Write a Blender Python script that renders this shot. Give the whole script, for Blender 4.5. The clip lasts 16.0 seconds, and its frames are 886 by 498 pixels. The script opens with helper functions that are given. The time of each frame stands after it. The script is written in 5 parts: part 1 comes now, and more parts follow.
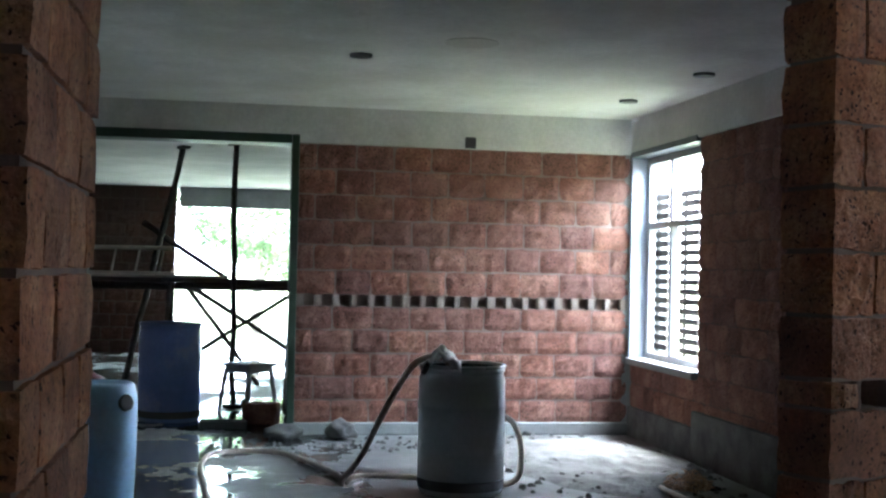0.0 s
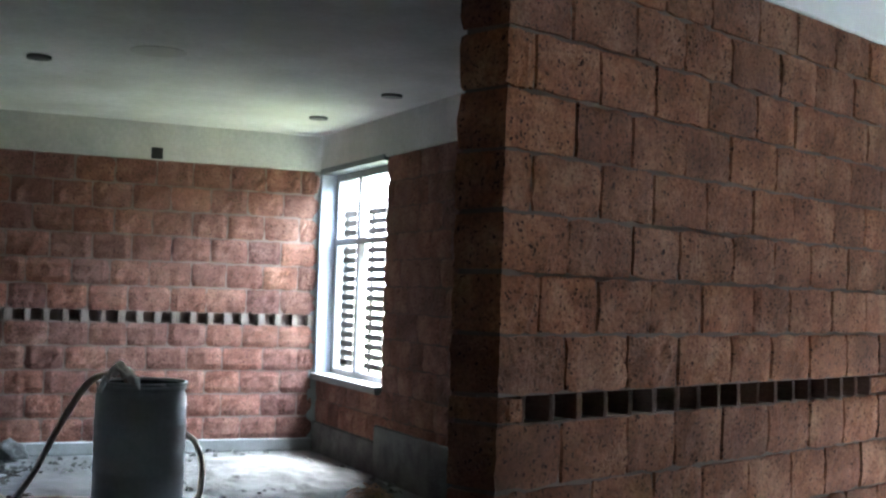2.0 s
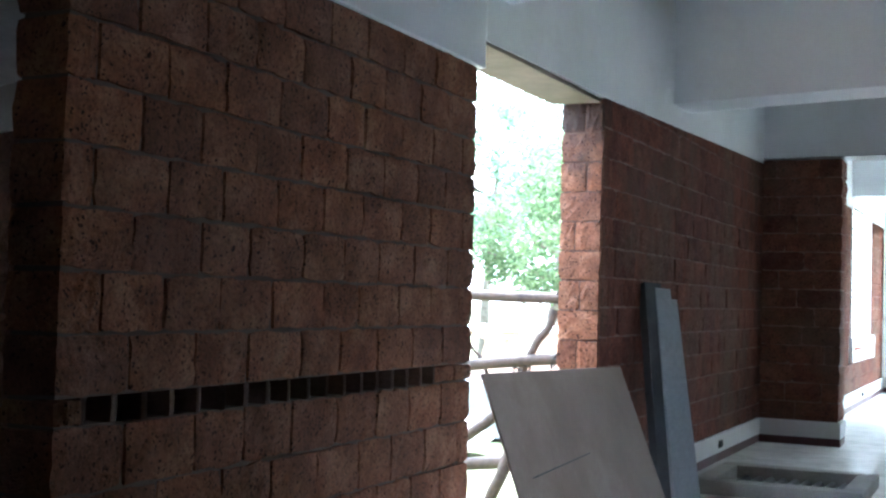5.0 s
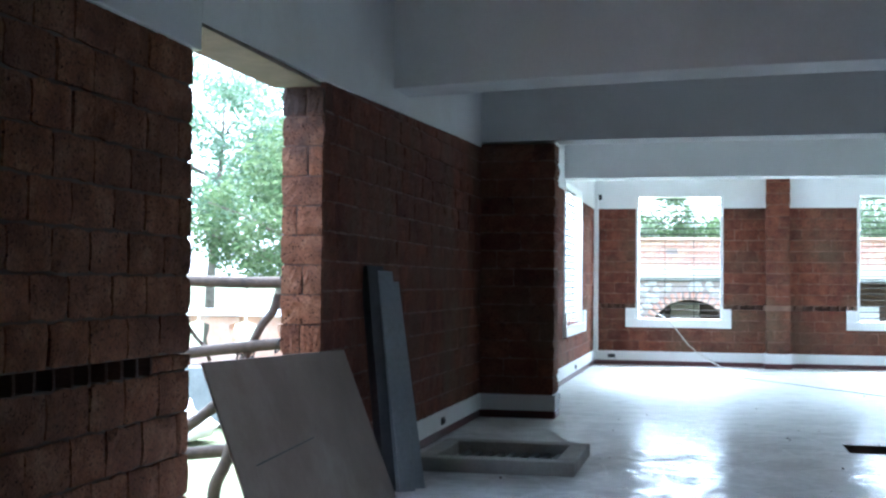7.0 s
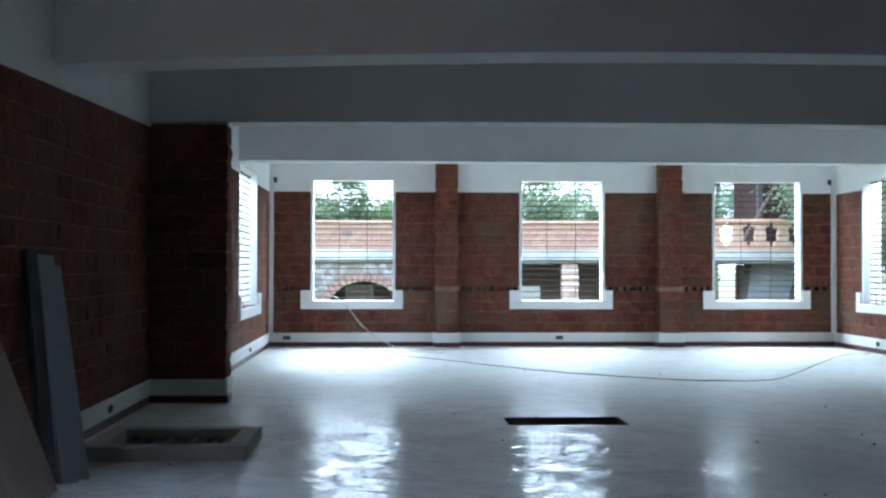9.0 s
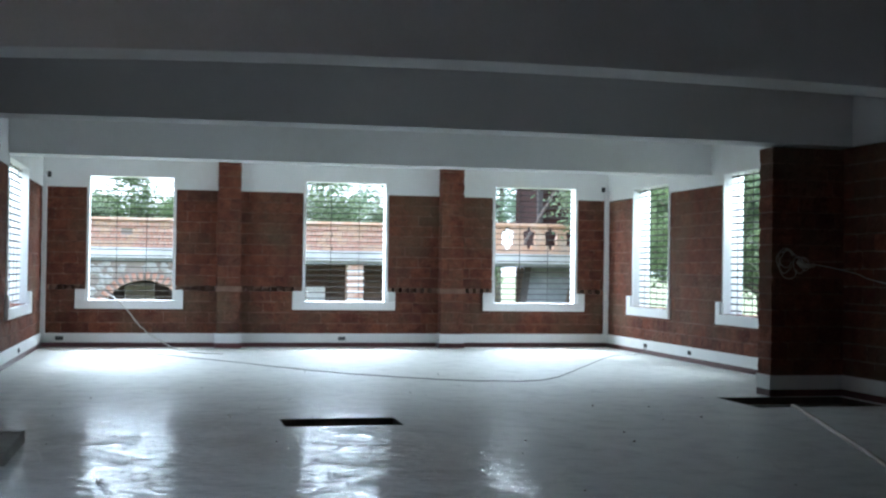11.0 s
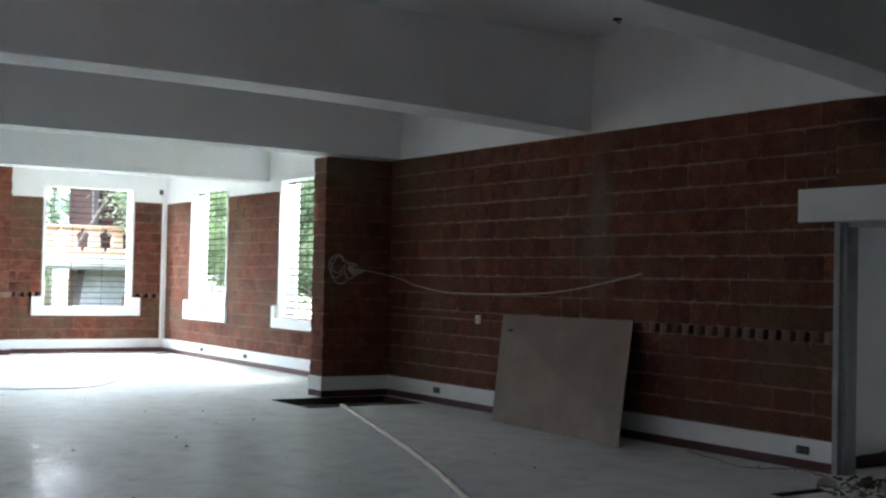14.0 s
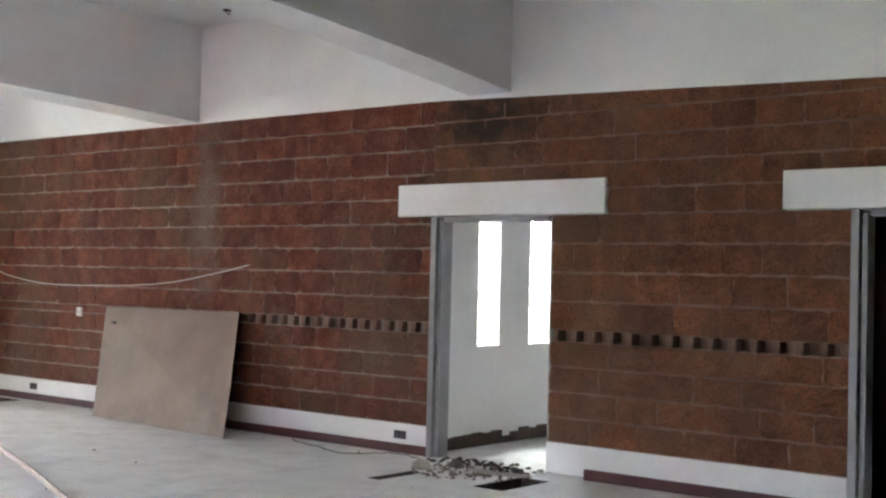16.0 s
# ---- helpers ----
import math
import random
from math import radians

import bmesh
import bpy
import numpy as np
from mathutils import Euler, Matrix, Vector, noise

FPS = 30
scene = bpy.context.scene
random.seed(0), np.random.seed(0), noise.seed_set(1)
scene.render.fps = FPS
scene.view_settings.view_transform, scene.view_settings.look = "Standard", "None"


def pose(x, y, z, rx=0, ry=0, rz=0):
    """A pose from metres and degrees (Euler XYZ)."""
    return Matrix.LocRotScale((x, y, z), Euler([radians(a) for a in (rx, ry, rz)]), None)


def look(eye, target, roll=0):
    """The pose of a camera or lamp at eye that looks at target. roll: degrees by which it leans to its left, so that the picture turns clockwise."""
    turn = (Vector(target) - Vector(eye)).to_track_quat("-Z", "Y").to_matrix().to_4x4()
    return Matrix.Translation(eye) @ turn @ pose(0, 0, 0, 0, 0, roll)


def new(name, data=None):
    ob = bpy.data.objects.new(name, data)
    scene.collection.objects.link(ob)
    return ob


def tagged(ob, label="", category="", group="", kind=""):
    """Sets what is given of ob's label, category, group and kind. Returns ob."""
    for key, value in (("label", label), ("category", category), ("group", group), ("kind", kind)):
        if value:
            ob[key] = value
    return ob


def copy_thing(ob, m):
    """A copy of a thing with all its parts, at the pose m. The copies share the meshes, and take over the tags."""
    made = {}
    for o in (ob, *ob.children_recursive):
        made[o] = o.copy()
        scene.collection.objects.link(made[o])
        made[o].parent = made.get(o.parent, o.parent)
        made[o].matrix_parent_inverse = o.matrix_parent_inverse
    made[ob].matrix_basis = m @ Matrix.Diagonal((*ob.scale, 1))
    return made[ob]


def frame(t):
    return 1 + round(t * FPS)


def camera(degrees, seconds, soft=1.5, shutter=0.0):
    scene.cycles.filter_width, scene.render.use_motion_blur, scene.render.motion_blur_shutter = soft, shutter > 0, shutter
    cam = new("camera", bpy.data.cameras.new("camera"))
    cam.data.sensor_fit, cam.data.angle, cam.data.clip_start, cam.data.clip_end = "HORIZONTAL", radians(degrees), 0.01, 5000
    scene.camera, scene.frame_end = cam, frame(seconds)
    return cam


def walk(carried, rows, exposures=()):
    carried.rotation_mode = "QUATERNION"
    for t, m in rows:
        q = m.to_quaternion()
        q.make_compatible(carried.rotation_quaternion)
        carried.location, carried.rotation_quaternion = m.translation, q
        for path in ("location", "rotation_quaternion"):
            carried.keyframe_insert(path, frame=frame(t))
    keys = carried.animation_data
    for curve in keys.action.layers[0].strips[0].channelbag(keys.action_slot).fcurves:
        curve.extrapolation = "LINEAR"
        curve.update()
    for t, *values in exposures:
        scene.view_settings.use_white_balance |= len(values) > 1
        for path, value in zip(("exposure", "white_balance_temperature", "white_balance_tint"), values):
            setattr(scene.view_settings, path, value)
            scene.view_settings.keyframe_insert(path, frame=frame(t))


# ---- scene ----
cam = camera(39.8, 16.0, 2.4)
PATH = [
    (0, (-1.33, -10.516, 1.454), (-3.029, -9.463, 1.488), 1.2),
    (0.5, (-1.337, -10.502, 1.462), (-2.987, -9.373, 1.496), 1.4),
    (1, (-1.328, -10.49, 1.464), (-2.902, -9.257, 1.508), 1.6),
    (1.5, (-1.315, -10.482, 1.464), (-2.798, -9.141, 1.521), 1.5),
    (2, (-1.308, -10.475, 1.464), (-2.695, -9.036, 1.535), 1.9),
    (2.5, (-1.293, -10.464, 1.458), (-2.58, -8.933, 1.537), 2.2),
    (2.6, (-1.291, -10.462, 1.458), (-2.554, -8.913, 1.54), 1.9),
    (3, (-1.272, -10.454, 1.459), (-2.46, -8.846, 1.543), 2.0),
    (3.5, (-1.25, -10.45, 1.46), (-2.354, -8.785, 1.55), 2.0),
    (3.7, (-1.248, -10.448, 1.46), (-2.32, -8.763, 1.552), 2.1),
    (6, (-1.221, -10.401, 1.501), (-1.876, -8.512, 1.56), 0.8),
    (6.5, (-1.216, -10.396, 1.504), (-1.764, -8.474, 1.559), 0.6),
    (7, (-1.203, -10.392, 1.506), (-1.635, -8.44, 1.562), 0.5),
    (7.5, (-1.191, -10.395, 1.509), (-1.487, -8.417, 1.568), 0.5),
    (8, (-1.18, -10.401, 1.509), (-1.356, -8.409, 1.566), 0.4),
    (8.2, (-1.176, -10.404, 1.509), (-1.305, -8.409, 1.56), 0.9),
    (8.5, (-1.168, -10.408, 1.508), (-1.217, -8.409, 1.549), 0.5),
    (9, (-1.148, -10.412, 1.509), (-1.06, -8.414, 1.539), 0.1),
    (9.2, (-1.134, -10.412, 1.51), (-1.0, -8.416, 1.54), 0.2),
    (11.5, (-1.041, -10.478, 1.519), (-0.528, -8.546, 1.556), 0.8),
    (12, (-1.038, -10.493, 1.522), (-0.423, -8.59, 1.566), 0.9),
    (12.5, (-1.046, -10.51, 1.529), (-0.317, -8.648, 1.585), 1.4),
    (13, (-1.047, -10.543, 1.534), (-0.196, -8.734, 1.593), 1.4),
    (13.5, (-1.047, -10.555, 1.536), (-0.074, -8.808, 1.589), 1.0),
    (14, (-1.043, -10.568, 1.534), (0.038, -8.886, 1.585), 1.2),
    (14.5, (-1.046, -10.587, 1.53), (0.134, -8.973, 1.586), 1.4),
    (15, (-1.058, -10.595, 1.528), (0.249, -9.082, 1.584), 1.3),
    (15.2, (-1.058, -10.602, 1.528), (0.293, -9.128, 1.58), 1.5),
    (15.5, (-1.052, -10.618, 1.528), (0.38, -9.223, 1.577), 1.2),
    (16, (-1.035, -10.642, 1.531), (0.512, -9.376, 1.583), 1.4),
]
EXPOSURES = [(0, 5.95, 5600, 8), (1.0, 5.75, 5600, 6), (1.5, 5.8, 5600, 6), (2.5, 5.95, 5700, 9), (3.5, 5.75, 5650, 10), (6.0, 3.8, 5200, 8), (7.5, 3.25, 5150, 8), (9.0, 2.6, 5300, 8), (11.5, 2.5, 5600, 9), (12.5, 2.55, 5700, 10), (13.5, 3.15, 5900, 11), (14.5, 4.45, 6000, 13), (15.0, 5.1, 6250, 17), (16.0, 6.05, 6450, 17)]
walk(cam, [(t, look(eye, target, roll)) for t, eye, target, roll in PATH], EXPOSURES)

# ---- world and light ----
world = bpy.data.worlds.new("world")
scene.world = world
world.use_nodes = True
wn, wl = world.node_tree.nodes, world.node_tree.links
sky = wn.new("ShaderNodeTexSky")
sky.sky_type = "NISHITA"
sky.sun_disc = False
sky.sun_elevation, sky.sun_rotation = radians(66), radians(355)
sky.air_density, sky.dust_density, sky.ozone_density = 1.0, 4.0, 1.0
soft_sky = wn.new("ShaderNodeMixRGB")
soft_sky.inputs[0].default_value = 0.55
soft_sky.inputs[2].default_value = (5.9, 6.5, 7.3, 1)
wl.new(sky.outputs[0], soft_sky.inputs[1])
wl.new(soft_sky.outputs[0], wn["Background"].inputs[0])
wn["Background"].inputs[1].default_value = 0.15
sun = new("sun", bpy.data.lights.new("sun", "SUN"))
sun.data.energy, sun.data.angle, sun.data.color = 1.5, radians(55), (1, 0.97, 0.92)
sun.matrix_basis = look((-1, 11, 25), (0, 0, 0))


# unseen lamps added outside above the window heads, standing in for more sky light
def sky_fill_lamp(place, target, w, h, power):
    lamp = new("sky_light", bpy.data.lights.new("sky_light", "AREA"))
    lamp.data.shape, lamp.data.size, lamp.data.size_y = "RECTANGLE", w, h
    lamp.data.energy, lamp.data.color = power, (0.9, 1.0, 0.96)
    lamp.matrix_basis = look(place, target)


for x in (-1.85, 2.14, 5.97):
    sky_fill_lamp((x, 16.0, 4.35), (x, 13.1, 2.3), 2.0, 1.8, 125)
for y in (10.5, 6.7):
    sky_fill_lamp((8.4, y, 3.85), (7.4, y, 3.15), 1.3, 1.1, 55)
sky_fill_lamp((-4.5, 9.45, 3.85), (-3.5, 9.45, 3.15), 2.2, 1.1, 40)
sky_fill_lamp((-7.53, -2.22, 3.6), (-10.2, -4.82, 0.6), 1.5, 1.2, 7)
sky_fill_lamp((8.65, -2.2, 3.3), (8.65, -3.7, 1.5), 1.6, 0.9, 14)


# ---- materials ----
def nodes_of(name, rough=0.8, metal=0.0, spec=0.5):
    m = bpy.data.materials.new(name)
    m.use_nodes = True
    b = m.node_tree.nodes["Principled BSDF"]
    b.inputs["Roughness"].default_value = rough
    b.inputs["Metallic"].default_value = metal
    b.inputs["Specular IOR Level"].default_value = spec
    return m, m.node_tree.nodes, m.node_tree.links, b


def tex_noise(n, l, coord, scale, detail=6.0, rough=0.6):
    t = n.new("ShaderNodeTexNoise")
    t.inputs["Scale"].default_value, t.inputs["Detail"].default_value = scale, detail
    t.inputs["Roughness"].default_value = rough
    l.new(coord, t.inputs["Vector"])
    return t.outputs["Fac"]


def ramp(n, l, fac, stops):
    r = n.new("ShaderNodeValToRGB")
    while len(r.color_ramp.elements) < len(stops):
        r.color_ramp.elements.new(0.5)
    for e, (p, c) in zip(r.color_ramp.elements, stops):
        e.position, e.color = p, (*c, 1) if len(c) == 3 else c
    l.new(fac, r.inputs[0])
    return r.outputs[0]


def mix(n, l, fac, a, b, mode="MIX"):
    m = n.new("ShaderNodeMixRGB")
    m.blend_type = mode
    for k, v in ((0, fac), (1, a), (2, b)):
        if isinstance(v, (int, float)):
            m.inputs[k].default_value = v
        elif isinstance(v, tuple):
            m.inputs[k].default_value = (*v, 1)
        else:
            l.new(v, m.inputs[k])
    return m.outputs[0]


def bump(n, l, b, height, strength=0.3, distance=0.01):
    k = n.new("ShaderNodeBump")
    k.inputs["Strength"].default_value, k.inputs["Distance"].default_value = strength, distance
    l.new(height, k.inputs["Height"])
    l.new(k.outputs[0], b.inputs["Normal"])


def g3(v):
    return (v, v, v)


def surface(name, c1, c2, scale=3.0, fine=60.0, rough=0.8, metal=0.0, bumps=0.25, dist=0.004, stain=None, spec=0.5, grain=0.35):
    """A plain material with large patches, fine grain and relief; stain: colour and share of dirty patches."""
    m, n, l, b = nodes_of(name, rough, metal, spec)
    co = n.new("ShaderNodeTexCoord").outputs["Object"]
    big, small = tex_noise(n, l, co, scale), tex_noise(n, l, co, fine, 4)
    col = ramp(n, l, big, [(0.3, c1), (0.7, c2)])
    col = mix(n, l, grain, col, ramp(n, l, small, [(0.3, g3(0.55)), (0.7, g3(1.0))]), "MULTIPLY")
    if stain:
        s = ramp(n, l, tex_noise(n, l, co, scale * 0.45, 8, 0.7), [(0.5 - stain[1], g3(0)), (0.75, g3(1))])
        col = mix(n, l, s, col, stain[0])
    l.new(col, b.inputs["Base Color"])
    r = n.new("ShaderNodeMapRange")
    r.inputs["To Min"].default_value, r.inputs["To Max"].default_value = max(rough - 0.12, 0.03), min(rough + 0.12, 1)
    l.new(big, r.inputs["Value"])
    l.new(r.outputs[0], b.inputs["Roughness"])
    bump(n, l, b, small, bumps, dist)
    return m


def laterite(name, dark, mid, light, pore=34.0, relief=0.9, pitted=1.0, weather=(0.13, 0.09, 0.065), worn=0.35, stains=()):
    """Pitted red-brown laterite stone, tinted block by block."""
    m, n, l, b = nodes_of(name, 0.92, 0, 0.2)
    co = n.new("ShaderNodeTexCoord").outputs["Object"]
    info = n.new("ShaderNodeObjectInfo")
    geo = n.new("ShaderNodeNewGeometry")
    shift = n.new("ShaderNodeVectorMath")
    shift.operation = "ADD"
    l.new(geo.outputs["Position"], shift.inputs[0])
    l.new(info.outputs["Random"], shift.inputs[1])
    pos = shift.outputs[0]
    big, small = tex_noise(n, l, pos, 5.0), tex_noise(n, l, pos, 55.0, 5, 0.7)
    col = ramp(n, l, big, [(0.25, dark), (0.5, mid), (0.78, light)])
    col = mix(n, l, 0.75, col, ramp(n, l, small, [(0.32, g3(0.35)), (0.5, g3(0.95)), (0.68, g3(1.35))]), "MULTIPLY")
    tint = ramp(n, l, info.outputs["Random"], [(0, (0.72, 0.68, 0.7)), (0.35, (1.0, 0.97, 0.93)), (0.7, (1.12, 1.0, 0.88)), (1, (0.88, 0.82, 0.8))])
    col = mix(n, l, 1.0, col, tint, "MULTIPLY")
    v = n.new("ShaderNodeTexVoronoi")
    v.inputs["Scale"].default_value = pore
    warp = n.new("ShaderNodeVectorMath")
    warp.operation = "MULTIPLY_ADD"
    wnz = n.new("ShaderNodeTexNoise")
    wnz.inputs["Scale"].default_value = 18
    l.new(pos, wnz.inputs["Vector"])
    l.new(wnz.outputs["Color"], warp.inputs[0])
    warp.inputs[1].default_value = (0.05, 0.05, 0.05)
    l.new(pos, warp.inputs[2])
    l.new(warp.outputs[0], v.inputs["Vector"])
    gate = ramp(n, l, tex_noise(n, l, pos, 11.0, 3), [(0.3, g3(0)), (0.48, g3(1))])
    ragged = n.new("ShaderNodeMath")
    ragged.operation = "MULTIPLY_ADD"
    l.new(tex_noise(n, l, pos, 42.0, 6, 0.75), ragged.inputs[0])
    ragged.inputs[1].default_value = 1.5
    l.new(v.outputs["Distance"], ragged.inputs[2])
    pit = ramp(n, l, ragged.outputs[0], [(0.95, g3(1)), (1.28, g3(0))])
    pits = mix(n, l, 1.0, pit, gate, "MULTIPLY")
    pits = mix(n, l, 1.0, pits, g3(pitted), "MULTIPLY")
    low = n.new("ShaderNodeTexNoise")
    low.inputs["Scale"].default_value, low.inputs["Detail"].default_value, low.inputs["Roughness"].default_value = 0.8, 7, 0.65
    l.new(geo.outputs["Position"], low.inputs["Vector"])
    wear = ramp(n, l, low.outputs["Fac"], [(0.45, g3(0)), (0.72, g3(worn * 2))])
    col = mix(n, l, wear, col, weather)
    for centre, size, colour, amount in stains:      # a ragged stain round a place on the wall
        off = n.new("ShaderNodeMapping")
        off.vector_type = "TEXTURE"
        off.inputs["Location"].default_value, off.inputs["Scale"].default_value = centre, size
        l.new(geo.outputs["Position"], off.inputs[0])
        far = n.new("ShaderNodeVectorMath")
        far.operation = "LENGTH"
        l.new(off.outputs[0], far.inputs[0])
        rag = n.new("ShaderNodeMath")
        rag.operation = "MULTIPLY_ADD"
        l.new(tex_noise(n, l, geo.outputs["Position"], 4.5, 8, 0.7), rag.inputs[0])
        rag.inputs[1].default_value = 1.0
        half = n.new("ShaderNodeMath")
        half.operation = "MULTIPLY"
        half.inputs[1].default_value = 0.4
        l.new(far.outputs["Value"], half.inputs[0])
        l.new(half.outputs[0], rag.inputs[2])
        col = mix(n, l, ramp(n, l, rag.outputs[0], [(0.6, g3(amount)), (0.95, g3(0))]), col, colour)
    col = mix(n, l, pits, col, (0.032, 0.015, 0.011))
    l.new(col, b.inputs["Base Color"])
    h = mix(n, l, pits, small, g3(0.0))
    bump(n, l, b, h, relief, 0.012)
    return m


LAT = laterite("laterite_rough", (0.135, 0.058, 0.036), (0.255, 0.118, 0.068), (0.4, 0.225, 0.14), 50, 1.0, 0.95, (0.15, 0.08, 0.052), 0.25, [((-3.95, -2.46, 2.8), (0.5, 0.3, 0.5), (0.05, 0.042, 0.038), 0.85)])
LAT_DRY = laterite("laterite_dry", (0.12, 0.058, 0.047), (0.22, 0.112, 0.088), (0.34, 0.21, 0.165), 44, 1.0, 0.75, (0.2, 0.12, 0.09), 0.3)
LAT_POL = laterite("laterite_dressed", (0.095, 0.036, 0.027), (0.17, 0.063, 0.043), (0.27, 0.118, 0.078), 30, 0.9, 0.6, (0.145, 0.108, 0.07), 0.45, [((7.17, -0.75, 2.1), (0.4, 0.27, 0.95), (0.2, 0.15, 0.115), 0.75)])
MORTAR = surface("mortar", (0.24, 0.2, 0.17), (0.34, 0.29, 0.25), 4, 80, 0.95, 0, 0.5, 0.006)
MORTAR_DARK = surface("mortar_weathered", (0.085, 0.048, 0.035), (0.16, 0.095, 0.07), 4, 80, 0.95, 0, 0.5, 0.006)
PALECEMENT = surface("pale_cement", (0.34, 0.325, 0.29), (0.5, 0.48, 0.44), 2.5, 45, 0.85, 0, 0.3, 0.005)
MORTAR_RED = surface("mortar_reddish", (0.13, 0.07, 0.05), (0.34, 0.21, 0.155), 1.6, 80, 0.95, 0, 0.5, 0.006)
MORTAR_BROWN = surface("mortar_earthy", (0.1, 0.065, 0.047), (0.2, 0.14, 0.105), 3, 80, 0.95, 0, 0.5, 0.006)
MORTAR_MID = surface("mortar_brownish", (0.19, 0.14, 0.115), (0.3, 0.23, 0.195), 4, 80, 0.95, 0, 0.5, 0.006)
MORTAR_PINK = surface("mortar_pale", (0.12, 0.075, 0.055), (0.42, 0.32, 0.265), 1.6, 80, 0.95, 0, 0.5, 0.006)
PLASTER = surface("white_paint", (0.8, 0.81, 0.81), (0.86, 0.86, 0.855), 1.2, 40, 0.7, 0, 0.08, 0.002, ((0.72, 0.71, 0.68), 0.0), grain=0.1)
RAWPLASTER = surface("raw_plaster", (0.45, 0.45, 0.43), (0.7, 0.69, 0.66), 0.9, 30, 0.9, 0, 0.3, 0.004, ((0.3, 0.29, 0.27), 0.1))
CEILING = surface("ceiling_plaster", (0.5, 0.5, 0.485), (0.8, 0.8, 0.78), 0.9, 25, 0.9, 0, 0.2, 0.004, ((0.4, 0.39, 0.35), 0.08))
CEMENT = surface("grey_cement", (0.17, 0.18, 0.175), (0.3, 0.31, 0.3), 1.6, 45, 0.85, 0, 0.4, 0.006, ((0.13, 0.135, 0.13), 0.0))
MAROON = surface("maroon_skirting", (0.07, 0.02, 0.022), (0.12, 0.035, 0.035), 3, 50, 0.35, 0, 0.1)
STEEL = surface("galvanised_steel", (0.36, 0.4, 0.43), (0.52, 0.56, 0.6), 2.0, 30, 0.42, 0.75, 0.1, 0.002, ((0.2, 0.2, 0.2), 0.0))
STEEL_DARK = surface("dark_steel", (0.07, 0.08, 0.09), (0.15, 0.16, 0.17), 3.0, 30, 0.5, 0.6, 0.1, 0.002)
FRAME_GREY = surface("grey_frame_paint", (0.3, 0.3, 0.31), (0.42, 0.42, 0.43), 3.0, 50, 0.55, 0.1, 0.15, 0.002)
FRAME_BLUE = surface("bluish_frame_paint", (0.34, 0.38, 0.46), (0.46, 0.5, 0.58), 3.0, 50, 0.5, 0.0, 0.15, 0.002)
BAR = surface("grill_iron", (0.03, 0.028, 0.026), (0.06, 0.055, 0.05), 8, 60, 0.75, 0.0, 0.1, spec=0.2)
PLY = surface("dusty_plywood", (0.2, 0.145, 0.112), (0.29, 0.222, 0.178), 1.8, 70, 0.75, 0, 0.12, 0.002, ((0.34, 0.28, 0.235), 0.02), grain=0.22)
WOODPOLE = surface("bare_casuarina_pole", (0.05, 0.038, 0.03), (0.13, 0.1, 0.075), 7, 60, 0.85, 0, 0.5, 0.01)
DARKPOLE = surface("dark_wet_pole", (0.03, 0.026, 0.022), (0.075, 0.06, 0.05), 7, 60, 0.8, 0, 0.4, 0.008)
PALEWOOD = surface("pale_dusty_wood", (0.36, 0.33, 0.29), (0.52, 0.48, 0.43), 5, 50, 0.8, 0, 0.3, 0.004)
BLUEPL = surface("blue_drum_plastic", (0.12, 0.19, 0.48), (0.22, 0.32, 0.64), 2.2, 30, 0.38, 0, 0.08, 0.002, ((0.42, 0.44, 0.48), -0.03))
PALEBLUE = surface("pale_blue_can_plastic", (0.38, 0.6, 0.92), (0.54, 0.74, 0.95), 2.5, 30, 0.4, 0, 0.08, 0.002, ((0.75, 0.8, 0.84), -0.03))
GREYPL = surface("grey_drum_plastic", (0.38, 0.41, 0.41), (0.5, 0.53, 0.52), 2.2, 30, 0.36, 0, 0.08, 0.002, ((0.3, 0.31, 0.3), -0.1))
# near-black liner: the shade inside the drums is put into its colour
INSIDE_SHADE = surface("drum_inside_shade", (0.02, 0.022, 0.022), (0.05, 0.05, 0.05), 3, 30, 0.6)
HOSE = surface("dusty_hose", (0.4, 0.33, 0.27), (0.58, 0.5, 0.42), 5, 50, 0.6, 0, 0.1)
WHITECORD = surface("white_cord", (0.55, 0.54, 0.5), (0.7, 0.69, 0.65), 6, 60, 0.7)
GREYCORD = surface("dark_cord", (0.14, 0.14, 0.14), (0.22, 0.22, 0.22), 6, 60, 0.7)
CLOTH = surface("white_rag", (0.72, 0.7, 0.67), (0.85, 0.84, 0.8), 9, 90, 0.95, 0, 0.4, 0.006)
STRAW = surface("straw", (0.3, 0.17, 0.1), (0.48, 0.33, 0.22), 9, 90, 0.9)
REDBRICK = surface("fired_brick", (0.4, 0.18, 0.12), (0.56, 0.3, 0.21), 3.5, 50, 0.9, 0, 0.4, 0.006, ((0.55, 0.48, 0.4), 0.07))
ORANGEBRICK = surface("orange_baluster", (0.46, 0.26, 0.16), (0.6, 0.38, 0.25), 3.5, 50, 0.9, 0, 0.4, 0.006, ((0.5, 0.45, 0.38), 0.05))
STONE = surface("rubble_stone", (0.3, 0.29, 0.27), (0.5, 0.48, 0.44), 4.5, 40, 0.9, 0, 0.5, 0.01)
DARKTIN = surface("rusty_brown_sheet", (0.02, 0.009, 0.007), (0.048, 0.022, 0.017), 2, 30, 0.85, 0.0, 0.2, spec=0.1)
SOFFIT = surface("bare_soffit_cement", (0.15, 0.12, 0.1), (0.27, 0.22, 0.185), 2.5, 45, 0.9, 0, 0.3, 0.005)
PORCH = surface("brown_porch_plaster", (0.11, 0.07, 0.05), (0.2, 0.135, 0.1), 2, 30, 0.85)
BLACK = surface("black_plastic", (0.015, 0.015, 0.017), (0.035, 0.035, 0.04), 6, 60, 0.5)
